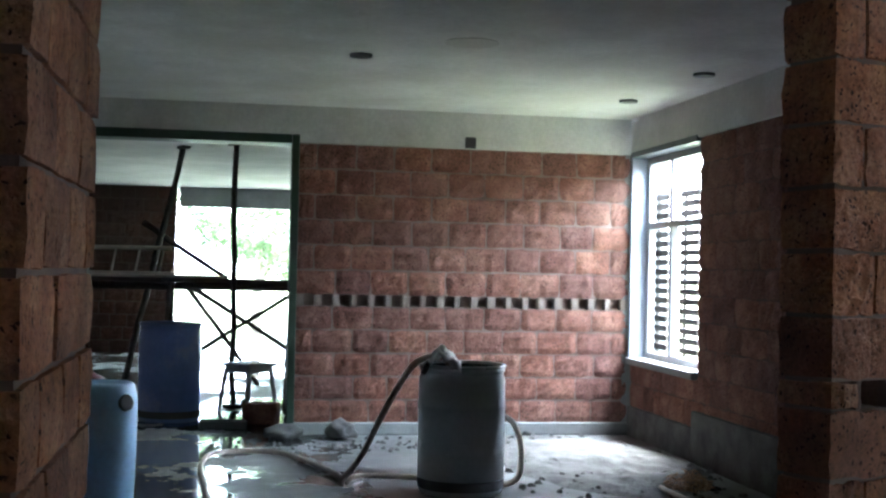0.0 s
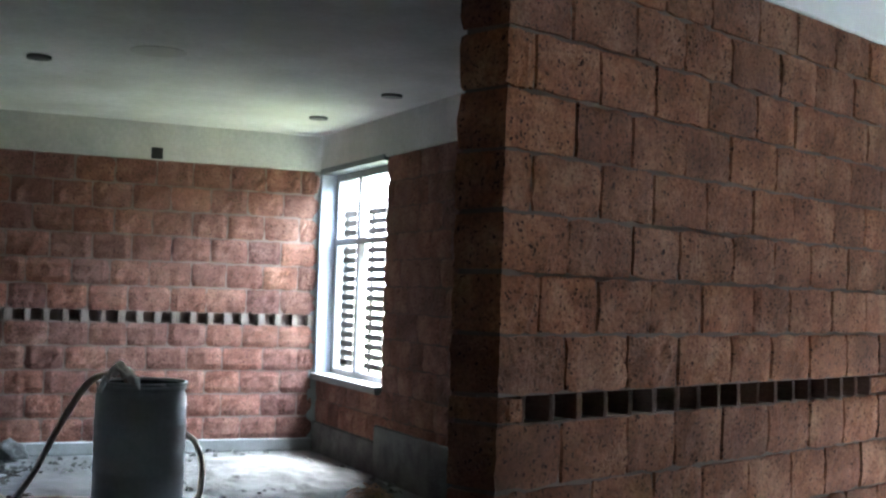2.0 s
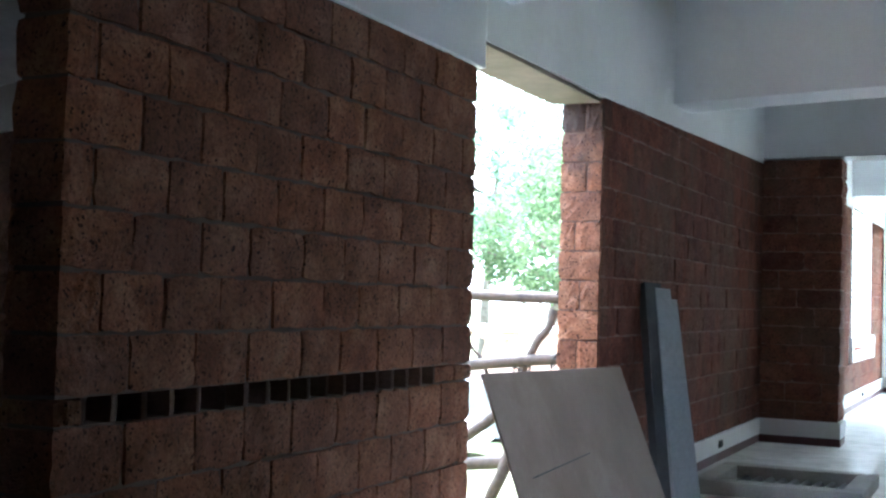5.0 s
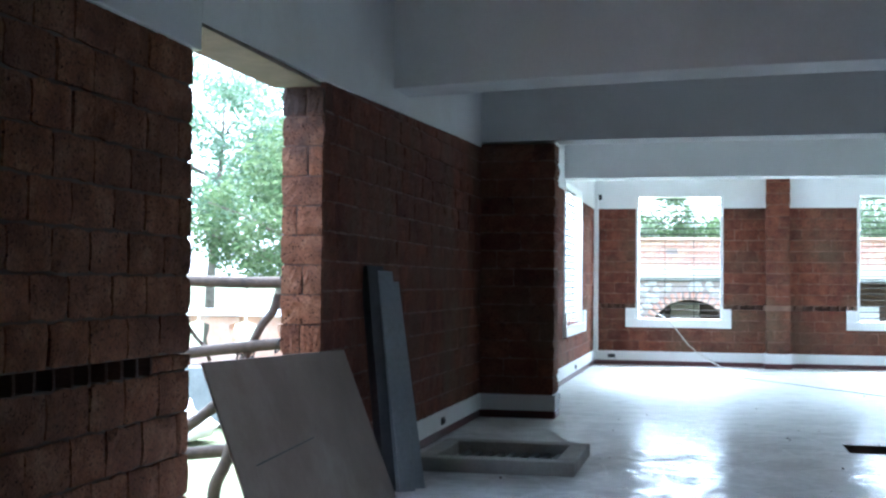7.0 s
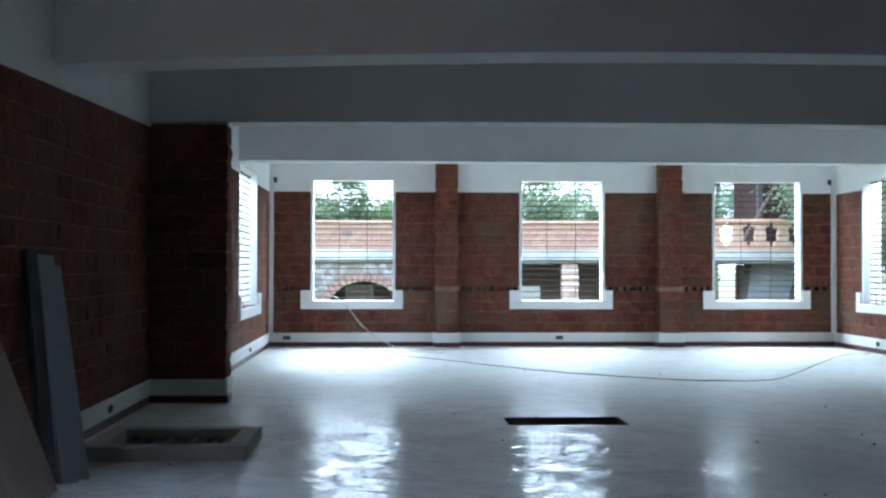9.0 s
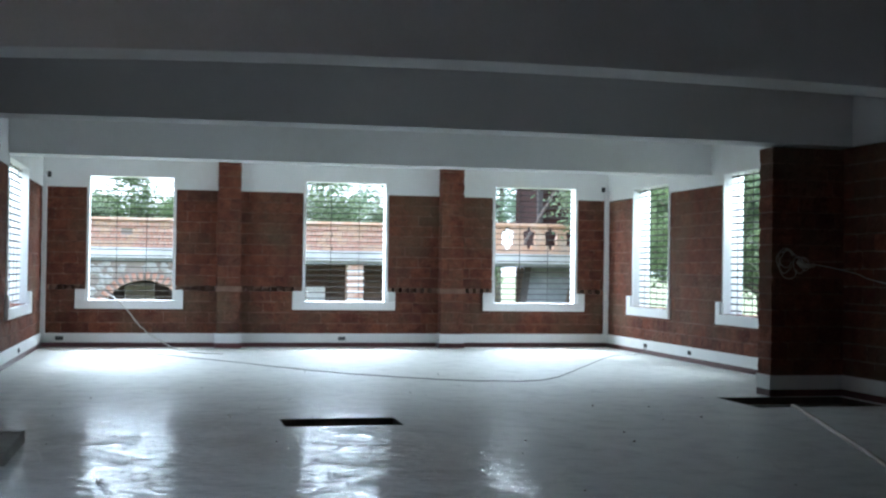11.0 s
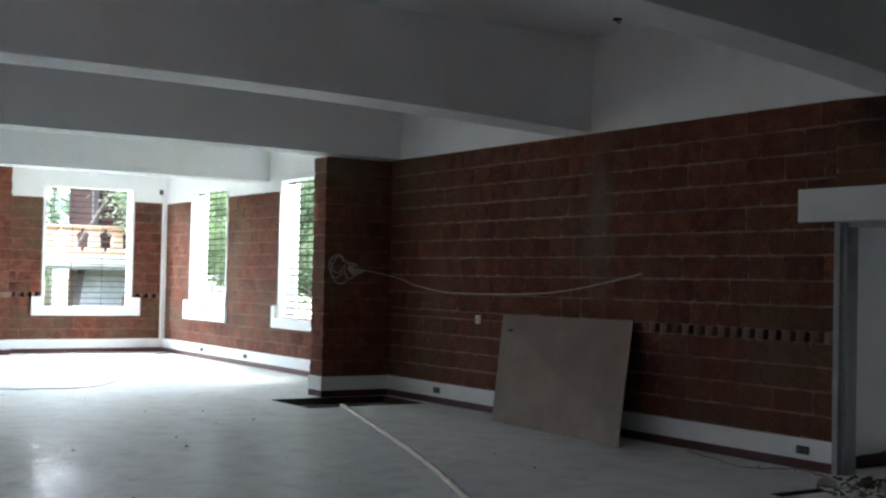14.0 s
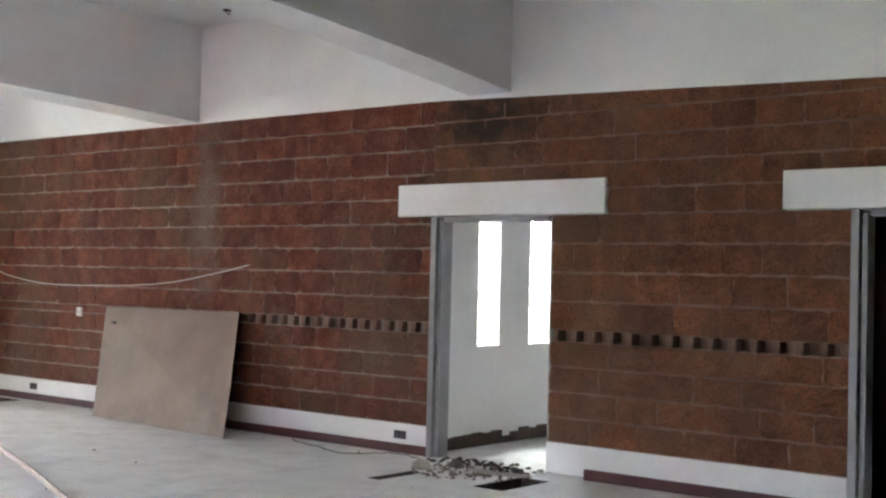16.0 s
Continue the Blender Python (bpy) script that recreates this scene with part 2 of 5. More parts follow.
# dark mortar that carries the veranda wall's shade in its colour
MORTAR_SHADED = surface("mortar_shaded", (0.055, 0.038, 0.027), (0.1, 0.068, 0.048), 5, 60, 0.9, 0, 0.4, 0.005)
SOIL = surface("damp_earth", (0.05, 0.035, 0.028), (0.12, 0.085, 0.065), 6, 40, 0.95, 0, 0.7, 0.02)
RUBBLE = surface("cement_rubble", (0.055, 0.056, 0.054), (0.16, 0.16, 0.152), 5, 45, 0.95, 0, 0.7, 0.02)
GREENPAINT = surface("dark_green_frame", (0.012, 0.03, 0.016), (0.025, 0.05, 0.03), 4, 50, 0.5)
REDCLOTH = surface("red_plastic_sheet", (0.16, 0.02, 0.025), (0.28, 0.05, 0.05), 5, 50, 0.5)
GRASS = surface("grass", (0.09, 0.115, 0.05), (0.17, 0.195, 0.09), 0.6, 12, 0.9, 0, 0.6, 0.05, ((0.25, 0.22, 0.13), 0.0))
BARK = surface("bark", (0.1, 0.08, 0.06), (0.2, 0.17, 0.13), 6, 40, 0.9, 0, 0.6, 0.02)


def leaf_material(name, a, b_, c):
    m, n, l, b = nodes_of(name, 0.6)
    geo = n.new("ShaderNodeNewGeometry")
    col = ramp(n, l, geo.outputs["Random Per Island"], [(0, a), (0.5, b_), (1, c)])
    l.new(col, b.inputs["Base Color"])
    tr = n.new("ShaderNodeBsdfTranslucent")
    l.new(col, tr.inputs[0])
    mx = n.new("ShaderNodeMixShader")
    mx.inputs[0].default_value = 0.45
    l.new(b.outputs[0], mx.inputs[1])
    l.new(tr.outputs[0], mx.inputs[2])
    l.new(mx.outputs[0], n["Material Output"].inputs[0])
    return m


LEAF = leaf_material("leaves", (0.06, 0.105, 0.045), (0.11, 0.16, 0.07), (0.17, 0.22, 0.11))
LEAF2 = leaf_material("leaves_pale", (0.09, 0.16, 0.09), (0.15, 0.23, 0.13), (0.22, 0.29, 0.19))


def floor_material():
    """Pale power-trowelled cement, with a film of dust and glossier, slightly wavy patches."""
    m, n, l, b = nodes_of("polished_cement_floor", 0.25)
    co = n.new("ShaderNodeTexCoord").outputs["Object"]
    big = tex_noise(n, l, co, 0.55, 8, 0.65)
    mid = tex_noise(n, l, co, 3.2, 6)
    fine = tex_noise(n, l, co, 45, 4)
    col = ramp(n, l, big, [(0.25, (0.68, 0.68, 0.66)), (0.55, (0.76, 0.755, 0.73)), (0.8, (0.8, 0.795, 0.77))])
    col = mix(n, l, 0.65, col, ramp(n, l, mid, [(0.3, g3(0.7)), (0.5, g3(0.97)), (0.75, g3(1.05))]), "MULTIPLY")
    col = mix(n, l, 0.15, col, ramp(n, l, fine, [(0.3, g3(0.5)), (0.7, g3(1.0))]), "MULTIPLY")
    l.new(col, b.inputs["Base Color"])
    rr = n.new("ShaderNodeMapRange")
    rr.inputs["From Min"].default_value, rr.inputs["From Max"].default_value = 0.3, 0.7
    rr.inputs["To Min"].default_value, rr.inputs["To Max"].default_value = 0.52, 0.68
    # the far end lies under dust; the trowelled gloss shows through in patches nearer the middle of the hall
    sep = n.new("ShaderNodeSeparateXYZ")
    l.new(co, sep.inputs[0])
    dusty = n.new("ShaderNodeMapRange")
    dusty.inputs["From Min"].default_value, dusty.inputs["From Max"].default_value = 5.5, 1.0
    l.new(sep.outputs["Y"], dusty.inputs["Value"])
    patch = ramp(n, l, tex_noise(n, l, co, 1.7, 7, 0.7), [(0.4, g3(0.06)), (0.56, g3(0.55))])
    side = n.new("ShaderNodeMapRange")
    side.inputs["From Min"].default_value, side.inputs["From Max"].default_value = 0.9, 1.7
    side.inputs["To Min"].default_value, side.inputs["To Max"].default_value = 1.0, 0.2
    l.new(sep.outputs["X"], side.inputs["Value"])
    gloss = mix(n, l, 1.0, patch, dusty.outputs[0], "MULTIPLY")
    gloss = mix(n, l, 1.0, gloss, side.outputs[0], "MULTIPLY")
    bent = n.new("ShaderNodeVectorMath")             # fine crazing of the cement skin
    bent.operation = "MULTIPLY_ADD"
    sway = n.new("ShaderNodeTexNoise")
    sway.inputs["Scale"].default_value = 2.5
    l.new(co, sway.inputs["Vector"])
    l.new(sway.outputs["Color"], bent.inputs[0])
    bent.inputs[1].default_value = (0.25, 0.25, 0)
    l.new(co, bent.inputs[2])
    craze = n.new("ShaderNodeTexVoronoi")
    craze.feature = "DISTANCE_TO_EDGE"
    craze.inputs["Scale"].default_value = 1.5
    l.new(bent.outputs[0], craze.inputs["Vector"])
    line = ramp(n, l, craze.outputs["Distance"], [(0.004, g3(0.0)), (0.022, g3(1.0))])
    l.new(mix(n, l, 1.0, gloss, line, "MULTIPLY"), b.inputs["Coat Weight"])
    faint = ramp(n, l, craze.outputs["Distance"], [(0.003, g3(0.9)), (0.014, g3(1.0))])
    l.new(mix(n, l, 1.0, col, faint, "MULTIPLY"), b.inputs["Base Color"])
    b.inputs["Coat Roughness"].default_value = 0.05
    b.inputs["Specular IOR Level"].default_value = 0.25
    l.new(big, rr.inputs["Value"])
    l.new(rr.outputs[0], b.inputs["Roughness"])
    flat = n.new("ShaderNodeMapping")
    flat.inputs["Scale"].default_value = (0.7, 1.0, 1.0)
    l.new(co, flat.inputs[0])
    wav = tex_noise(n, l, flat.outputs[0], 7.0, 2, 0.5)
    bump(n, l, b, wav, 0.8, 0.02)
    l.new(b.inputs["Normal"].links[0].from_socket, b.inputs["Coat Normal"])
    return m


def wet_floor_material():
    m, n, l, b = nodes_of("damp_cement_floor", 0.5)
    co = n.new("ShaderNodeTexCoord").outputs["Object"]
    big = tex_noise(n, l, co, 0.8, 8, 0.65)
    mid = tex_noise(n, l, co, 6, 6)
    fine = tex_noise(n, l, co, 60, 4)
    col = ramp(n, l, big, [(0.3, (0.065, 0.069, 0.067)), (0.5, (0.125, 0.13, 0.126)), (0.72, (0.27, 0.272, 0.26))])
    col = mix(n, l, 0.55, col, ramp(n, l, mid, [(0.3, g3(0.55)), (0.7, g3(1.1))]), "MULTIPLY")
    l.new(col, b.inputs["Base Color"])
    # puddles lie towards the doorway, in the local -y part of the room
    sep = n.new("ShaderNodeSeparateXYZ")
    l.new(co, sep.inputs[0])
    side = n.new("ShaderNodeMapRange")
    side.inputs["From Min"].default_value, side.inputs["From Max"].default_value = -2.0, -3.0
    l.new(sep.outputs["Y"], side.inputs["Value"])
    pud = ramp(n, l, big, [(0.5, g3(1)), (0.58, g3(0))])
    wet = mix(n, l, 1.0, pud, side.outputs[0], "MULTIPLY")
    l.new(mix(n, l, wet, ramp(n, l, mid, [(0.3, g3(0.5)), (0.7, g3(0.85))]), g3(0.04)), b.inputs["Roughness"])
    bump(n, l, b, mix(n, l, wet, fine, g3(0.5)), 0.5, 0.006)
    return m


FLOOR = floor_material()
WETFLOOR = wet_floor_material()


# ---- mesh helpers ----
def mesh_of(name, bm, mat, smooth=False):
    me = bpy.data.meshes.new(name)
    bmesh.ops.recalc_face_normals(bm, faces=bm.faces)
    bm.to_mesh(me)
    bm.free()
    me.materials.append(mat)
    if smooth:
        for p in me.polygons:
            p.use_smooth = True
    return me


def part(name, bm, mat, parent=None, label="", smooth=False):
    ob = new(name, mesh_of(name, bm, mat, smooth))
    ob.parent = parent
    if label:
        tagged(ob, label)
    return ob


def thing(name, label, category, m=None, group="", kind=""):
    ob = new(name)
    ob.empty_display_size = 0.1
    if m is not None:
        ob.matrix_basis = m
    return tagged(ob, label, category, group, kind)


def box(bm, lo, hi, m=None):
    vs = [bm.verts.new((x, y, z)) for x in (lo[0], hi[0]) for y in (lo[1], hi[1]) for z in (lo[2], hi[2])]
    for f in ((0, 1, 3, 2), (4, 6, 7, 5), (0, 4, 5, 1), (2, 3, 7, 6), (0, 2, 6, 4), (1, 5, 7, 3)):
        bm.faces.new([vs[i] for i in f])
    if m is not None:
        bmesh.ops.transform(bm, matrix=m, verts=vs)
    return vs


def bevelled(lo, hi, w=0.006, m=None, seg=1):
    bm = bmesh.new()
    box(bm, lo, hi)
    bmesh.ops.bevel(bm, geom=bm.edges[:], offset=w, segments=seg, affect="EDGES", profile=0.5)
    if m is not None:
        bmesh.ops.transform(bm, matrix=m, verts=bm.verts)
    return bm


def tube(bm, points, radii, sides=8, cap=True):
    """A round bar through points, with a radius at each."""
    pts = [Vector(p) for p in points]
    if isinstance(radii, (int, float)):
        radii = [radii] * len(pts)
    rings, up = [], None
    for i, p in enumerate(pts):
        d = (pts[min(i + 1, len(pts) - 1)] - pts[max(i - 1, 0)]).normalized()
        if up is None:
            up = d.orthogonal().normalized()
        up = (up - d * up.dot(d)).normalized()
        side = d.cross(up)
        rings.append([bm.verts.new(p + (up * math.cos(a) + side * math.sin(a)) * radii[i]) for a in (2 * math.pi * k / sides for k in range(sides))])
    for a, b in zip(rings, rings[1:]):
        for k in range(sides):
            bm.faces.new((a[k], a[(k + 1) % sides], b[(k + 1) % sides], b[k]))
    if cap:
        bm.faces.new(rings[0][::-1])
        bm.faces.new(rings[-1])
    return bm


def lathe(profile, sides=32):
    """A turned shape from (radius, z) pairs."""
    bm = bmesh.new()
    rings = [[bm.verts.new((r * math.cos(2 * math.pi * k / sides), r * math.sin(2 * math.pi * k / sides), z)) for k in range(sides)] for r, z in profile]
    for a, b in zip(rings, rings[1:]):
        for k in range(sides):
            bm.faces.new((a[k], a[(k + 1) % sides], b[(k + 1) % sides], b[k]))
    bm.faces.new(rings[0][::-1])
    bm.faces.new(rings[-1])
    return bm


def shell_of(profile, sides=32):
    """A turned shape as lathe makes it, but open at its start."""
    bm = lathe(profile, sides)
    bm.faces.ensure_lookup_table()
    bmesh.ops.delete(bm, geom=[bm.faces[-2]], context="FACES_ONLY")
    return bm


def wavy(points, steps=8, wob=0.0, seed=1):
    """A smooth line through points (Catmull-Rom)."""
    rnd = random.Random(seed)
    p = [Vector(points[0])] + [Vector(q) for q in points] + [Vector(points[-1])]
    out = []
    for i in range(1, len(p) - 2):
        for s in range(steps):
            t = s / steps
            a, b, c, d = p[i - 1], p[i], p[i + 1], p[i + 2]
            q = 0.5 * ((2 * b) + (c - a) * t + (2 * a - 5 * b + 4 * c - d) * t * t + (3 * b - a - 3 * c + d) * t ** 3)
            out.append(q + Vector((rnd.uniform(-wob, wob), rnd.uniform(-wob, wob), rnd.uniform(-wob, wob) * 0.3)))
    return out + [p[-1]]


def prism(poly, z0, z1):
    bm = bmesh.new()
    lo = [bm.verts.new((x, y, z0)) for x, y in poly]
    hi = [bm.verts.new((x, y, z1)) for x, y in poly]
    bm.faces.new(lo[::-1])
    bm.faces.new(hi)
    for i in range(len(poly)):
        j = (i + 1) % len(poly)
        bm.faces.new((lo[i], lo[j], hi[j], hi[i]))
    return bm


def structure(name, bm, mat, label, category, m=None):
    ob = part(name, bm, mat)
    if m is not None:
        ob.matrix_basis = m
    return tagged(ob, label, category, kind="structure")


def plain_box(name, lo, hi, mat, label, category, w=0.006):
    return structure(name, bevelled(lo, hi, w), mat, label, category)


# ---- laterite block walls ----
def block_meshes(name, mat, count, rough, inset, seed):
    """Unit blocks, one metre each way, with an uneven front and back; they are scaled to size."""
    rnd = random.Random(seed)
    made = []
    for _ in range(count):
        bm = bmesh.new()
        nx, nz = (6, 4) if rough > 0.02 else (4, 3)
        jx, jz = (0.02, 0.032) if rough > 0.02 else (0.008, 0.012)
        sides = []
        for s in (-1, 1):
            g = []
            for i in range(nx + 1):
                for k in range(nz + 1):
                    edge = (i in (0, nx)) + (k in (0, nz))
                    y = 0.5 - (inset * (1.0 if edge == 1 else 1.7 if edge == 2 else 0.0)) - rnd.uniform(0, rough) * (0.6 if edge else 1)
                    x = (i / nx - 0.5) * (1 - (0.02 if edge == 2 else 0)) + (rnd.uniform(-jx, jx))
                    z = (k / nz - 0.5) * (1 - (0.03 if edge == 2 else 0)) + (rnd.uniform(-jz, jz))
                    g.append(bm.verts.new((x, s * y, z)))
            sides.append(g)
            for i in range(nx):
                for k in range(nz):
                    a = i * (nz + 1) + k
                    bm.faces.new((g[a], g[a + nz + 1], g[a + nz + 2], g[a + 1]))
        rim = [i * (nz + 1) for i in range(nx + 1)] + [nx * (nz + 1) + k for k in range(1, nz + 1)]
        rim += [i * (nz + 1) + nz for i in range(nx - 1, -1, -1)] + [k for k in range(nz - 1, 0, -1)]
        for a, b in zip(rim, rim[1:] + rim[:1]):
            bm.faces.new((sides[0][a], sides[0][b], sides[1][b], sides[1][a]))
        made.append(mesh_of(name, bm, mat))
    return made


BLOCKS = block_meshes("laterite_block", LAT, 12, 0.055, 0.03, 3)
BLOCKS_REVEAL = block_meshes("laterite_block", LAT, 6, 0.16, 0.1, 9)
BLOCKS_PIER = block_meshes("laterite_block", LAT, 8, 0.011, 0.007, 8)
BLOCKS_DRY = block_meshes("laterite_block", LAT_DRY, 12, 0.06, 0.052, 4)
BLOCKS_FLAT = block_meshes("laterite_block", LAT_POL, 12, 0.034, 0.014, 5)
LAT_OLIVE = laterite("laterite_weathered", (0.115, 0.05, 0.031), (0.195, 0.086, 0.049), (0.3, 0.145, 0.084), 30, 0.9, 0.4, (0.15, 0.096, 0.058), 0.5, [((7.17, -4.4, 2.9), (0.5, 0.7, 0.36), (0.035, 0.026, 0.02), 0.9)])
# darker copy of LAT: the veranda wall's shade is put into the colour
LAT_SHADED = laterite("laterite_shaded", (0.035, 0.019, 0.014), (0.065, 0.033, 0.024), (0.1, 0.055, 0.04), 34, 0.9, 0.7, (0.04, 0.03, 0.024), 0.4)
BLOCKS_SHADED = block_meshes("laterite_block", LAT_SHADED, 6, 0.05, 0.03, 10)
BLOCKS_WORN = block_meshes("laterite_block", LAT_OLIVE, 12, 0.034, 0.014, 7)
POSTS = block_meshes("hole_post", MORTAR, 3, 0.03, 0.02, 6)
POSTS_BROWN = block_meshes("hole_post", MORTAR_DARK, 3, 0.05, 0.03, 6)
POSTS_RED = block_meshes("hole_post", MORTAR_RED, 3, 0.03, 0.02, 6)


def block_wall(name, m, length, z0, z1, thick, meshes, mortar, label, openings=(), course=0.207, blen=0.345, hole_row=None, holes=(), posts=POSTS, proud=0.024, seed=1, joint=0.016, post_w=0.05, pitch=0.15, upright=None, category="wall", hole_deep=0.8, jitter=0.2):
    """A wall of laterite blocks: local x along it, its front at local y = 0 facing -y. hole_row: bottom and height of a course
    with small square recesses along the stretches in holes."""
    rnd = random.Random(seed)
    bm = bmesh.new()
    xs = sorted({0, length, *[v for o in openings for v in o[:2]]})
    zs = sorted({z0, z1, *[v for o in openings for v in o[2:]], *([hole_row[0], sum(hole_row)] if hole_row else [])})
    def open_at(x, z):
        return any(a < x < b and c < z < d for a, b, c, d in openings)
    for xa, xb in zip(xs, xs[1:]):
        for za, zb in zip(zs, zs[1:]):
            if za < z0 - 1e-6 or zb > z1 + 1e-6 or open_at((xa + xb) / 2, (za + zb) / 2):
                continue
            front = proud
            if hole_row and abs(za - hole_row[0]) < 1e-6:
                front = thick * hole_deep
            ea = proud if (xa == 0 or open_at(xa - 0.01, (za + zb) / 2)) else 0
            eb = proud if (xb == length or open_at(xb + 0.01, (za + zb) / 2)) else 0
            box(bm, (xa + ea, front, za), (xb - eb, thick - proud, zb))
    wall = structure(name, bm, mortar, label, category, m)
    levels, z = [], z0
    if hole_row:
        below = max(1, round((hole_row[0] - z0) / course))
        levels += [(z0 + (hole_row[0] - z0) * i / below, z0 + (hole_row[0] - z0) * (i + 1) / below, False) for i in range(below)]
        levels.append((hole_row[0], sum(hole_row), True))
        z = sum(hole_row)
    above = max(1, round((z1 - z) / course))
    levels += [(z + (z1 - z) * i / above, z + (z1 - z) * (i + 1) / above, False) for i in range(above)]
    for row, (za, zb, is_hole) in enumerate(levels):
        free = [(0.0, length)]
        for a, b, c, d in openings:
            if c < (za + zb) / 2 < d:
                free = [s for x0, x1 in free for s in ((x0, min(a, x1)), (max(b, x0), x1)) if s[1] - s[0] > 0.03]
        for x0, x1 in free:
            if is_hole:
                for ha, hb in (holes or ((x0, x1),)):
                    ha, hb = max(ha, x0), min(hb, x1)
                    if hb - ha < 0.1:
                        continue
                    count = max(1, round((hb - ha) / pitch))
                    for i in range(count + 1):
                        w = post_w * rnd.uniform(0.75, 1.2)
                        cx = min(max(ha + (hb - ha) * i / count, x0 + w / 2 + 0.005), x1 - w / 2 - 0.005)
                        ob = new("hole_post", rnd.choice(posts))
                        ob.parent = wall
                        ob.location, ob.scale = (cx, thick * (hole_deep + 0.04) / 2, (za + zb) / 2), (w, thick * (hole_deep - 0.02), zb - za)
                spans = [(x0, max(x0, min(h[0] for h in holes))), (min(x1, max(h[1] for h in holes)), x1)] if holes else []
                cuts = [s for s in spans if s[1] - s[0] > 0.06]
            else:
                cuts = [(x0, x1)]
            for c0, c1 in cuts:
                n = max(1, round((c1 - c0) / blen))
                unit = (c1 - c0) / n
                edges = [c0] + [c0 + unit * (i + (0.5 if row % 2 else 0.0)) + rnd.uniform(-jitter, jitter) * unit for i in range(0 if row % 2 else 1, n)] + [c1]
                for a, b in zip(edges, edges[1:]):
                    if b - a < 0.04:
                        continue
                    ob = new("laterite_block", rnd.choice(meshes))
                    ob.parent = wall
                    ob.location = ((a + b) / 2, thick / 2 + rnd.uniform(-0.003, 0.003), (za + zb) / 2)
                    ob.scale = (b - a - (joint if upright is None else upright), thick, zb - za - joint)
                    if rnd.random() < 0.5:
                        ob.scale.x *= -1
                        ob.scale.z *= -1
    return wall


# ---- ground and floors ----
bm = bmesh.new()
bmesh.ops.create_grid(bm, x_segments=40, y_segments=40, size=400)
for v in bm.verts:
    v.co.z = -0.45 + (noise.noise(v.co * 0.02) * 1.2 if v.co.length > 45 else 0)
tagged(part("ground", bm, GRASS), "uneven grassy ground round the building", "ground", kind="structure")

HALL_S = -13.5


def slab(bm, x0, x1, y0, y1, holes, z0, z1):
    """A floor slab in cells, left open at the holes."""
    xs = sorted({x0, x1, *[v for h in holes for v in h[:2]]})
    ys = sorted({y0, y1, *[v for h in holes for v in h[2:]]})
    for xa, xb in zip(xs, xs[1:]):
        for ya, yb in zip(ys, ys[1:]):
            if not any(h[0] < (xa + xb) / 2 < h[1] and h[2] < (ya + yb) / 2 < h[3] for h in holes):
                box(bm, (xa, ya, z0), (xb, yb, z1))
    return bm


PITS = [(0.0, 1.17, 1.27, 1.9), (5.45, 7.1, 2.35, 3.48), (5.95, 6.5, -4.35, -4.2), (6.25, 6.9, -5.3, -5.0), (-3.4, -2.42, -0.64, 0.26)]
structure("floor", slab(bmesh.new(), -3.92, 11.5, HALL_S, 13.3, PITS + [(7.8, 11.5, 3.9, 13.3)], -0.4, 0.0), FLOOR,
          "pale polished cement floor with dusty and glossy patches", "floor")
for i, (x0, x1, y0, y1) in enumerate(PITS):
    deep = (-0.3, -0.09, -0.14, -0.14, -0.14)[i]
    bm = bmesh.new()
    box(bm, (x0, y0, -0.39), (x1, y1, deep))
    # added lining: the blackness of the pit's sides is put into its colour
    for lo, hi in (((x0, y0), (x1, y0 + 0.015)), ((x0, y1 - 0.015), (x1, y1)), ((x0, y0 + 0.015), (x0 + 0.015, y1 - 0.015)), ((x1 - 0.015, y0 + 0.015), (x1, y1 - 0.015))):
        box(bm, (*lo, deep), (*hi, -0.006))
    tagged(part("trench", bm, SOIL), "dark earth-coloured lining added to blacken an open floor trench", "trench", kind="structure")
ROOM = pose(-9.93, -3.39, 0, 0, 0, -20)     # the drum room: its far corner, x along the window wall
# the drum room stands turned a little further against the hall; TURN carries its things along
TURN = Matrix.Translation((-1.25, -10.45, 0)) @ Matrix.Rotation(radians(-1.89), 4, "Z") @ Matrix.Translation((1.07, 10.335, 0))
inv = (TURN @ ROOM).inverted()
turned, standing = [], set()


def turn_begin():
    standing.clear()
    standing.update(ob.name for ob in bpy.data.objects)


def turn_end():
    turned.extend(ob for ob in bpy.data.objects if ob.name not in standing and ob.parent is None)




def room_poly(world_points):
    return [tuple((inv @ Vector((x, y, 0)))[:2]) for x, y in world_points]


room_out = room_poly([(-10.0, -3.2), (-3.92, -5.41), (-3.92, -13.5), (-18.0, -13.5)]) + [(-4.2, 0.2)]
turn_begin()
structure("floor_drum_room", prism(room_out, -0.4, 0.0), WETFLOOR, "damp dark cement floor with puddles and cement splashes", "floor", ROOM)
turn_end()

# ---- the hall's west side ----
W, T = -3.8, 0.23
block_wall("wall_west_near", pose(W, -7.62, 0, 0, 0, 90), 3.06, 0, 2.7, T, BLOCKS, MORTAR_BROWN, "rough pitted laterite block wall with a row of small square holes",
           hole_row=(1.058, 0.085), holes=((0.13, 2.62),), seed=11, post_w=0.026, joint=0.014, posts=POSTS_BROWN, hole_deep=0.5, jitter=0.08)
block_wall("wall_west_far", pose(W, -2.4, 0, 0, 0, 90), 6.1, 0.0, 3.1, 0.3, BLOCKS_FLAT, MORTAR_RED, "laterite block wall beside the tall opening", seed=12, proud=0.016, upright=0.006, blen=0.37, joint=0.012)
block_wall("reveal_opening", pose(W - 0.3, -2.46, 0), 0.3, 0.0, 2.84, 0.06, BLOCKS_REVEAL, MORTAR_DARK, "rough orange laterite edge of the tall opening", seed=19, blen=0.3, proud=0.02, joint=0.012)
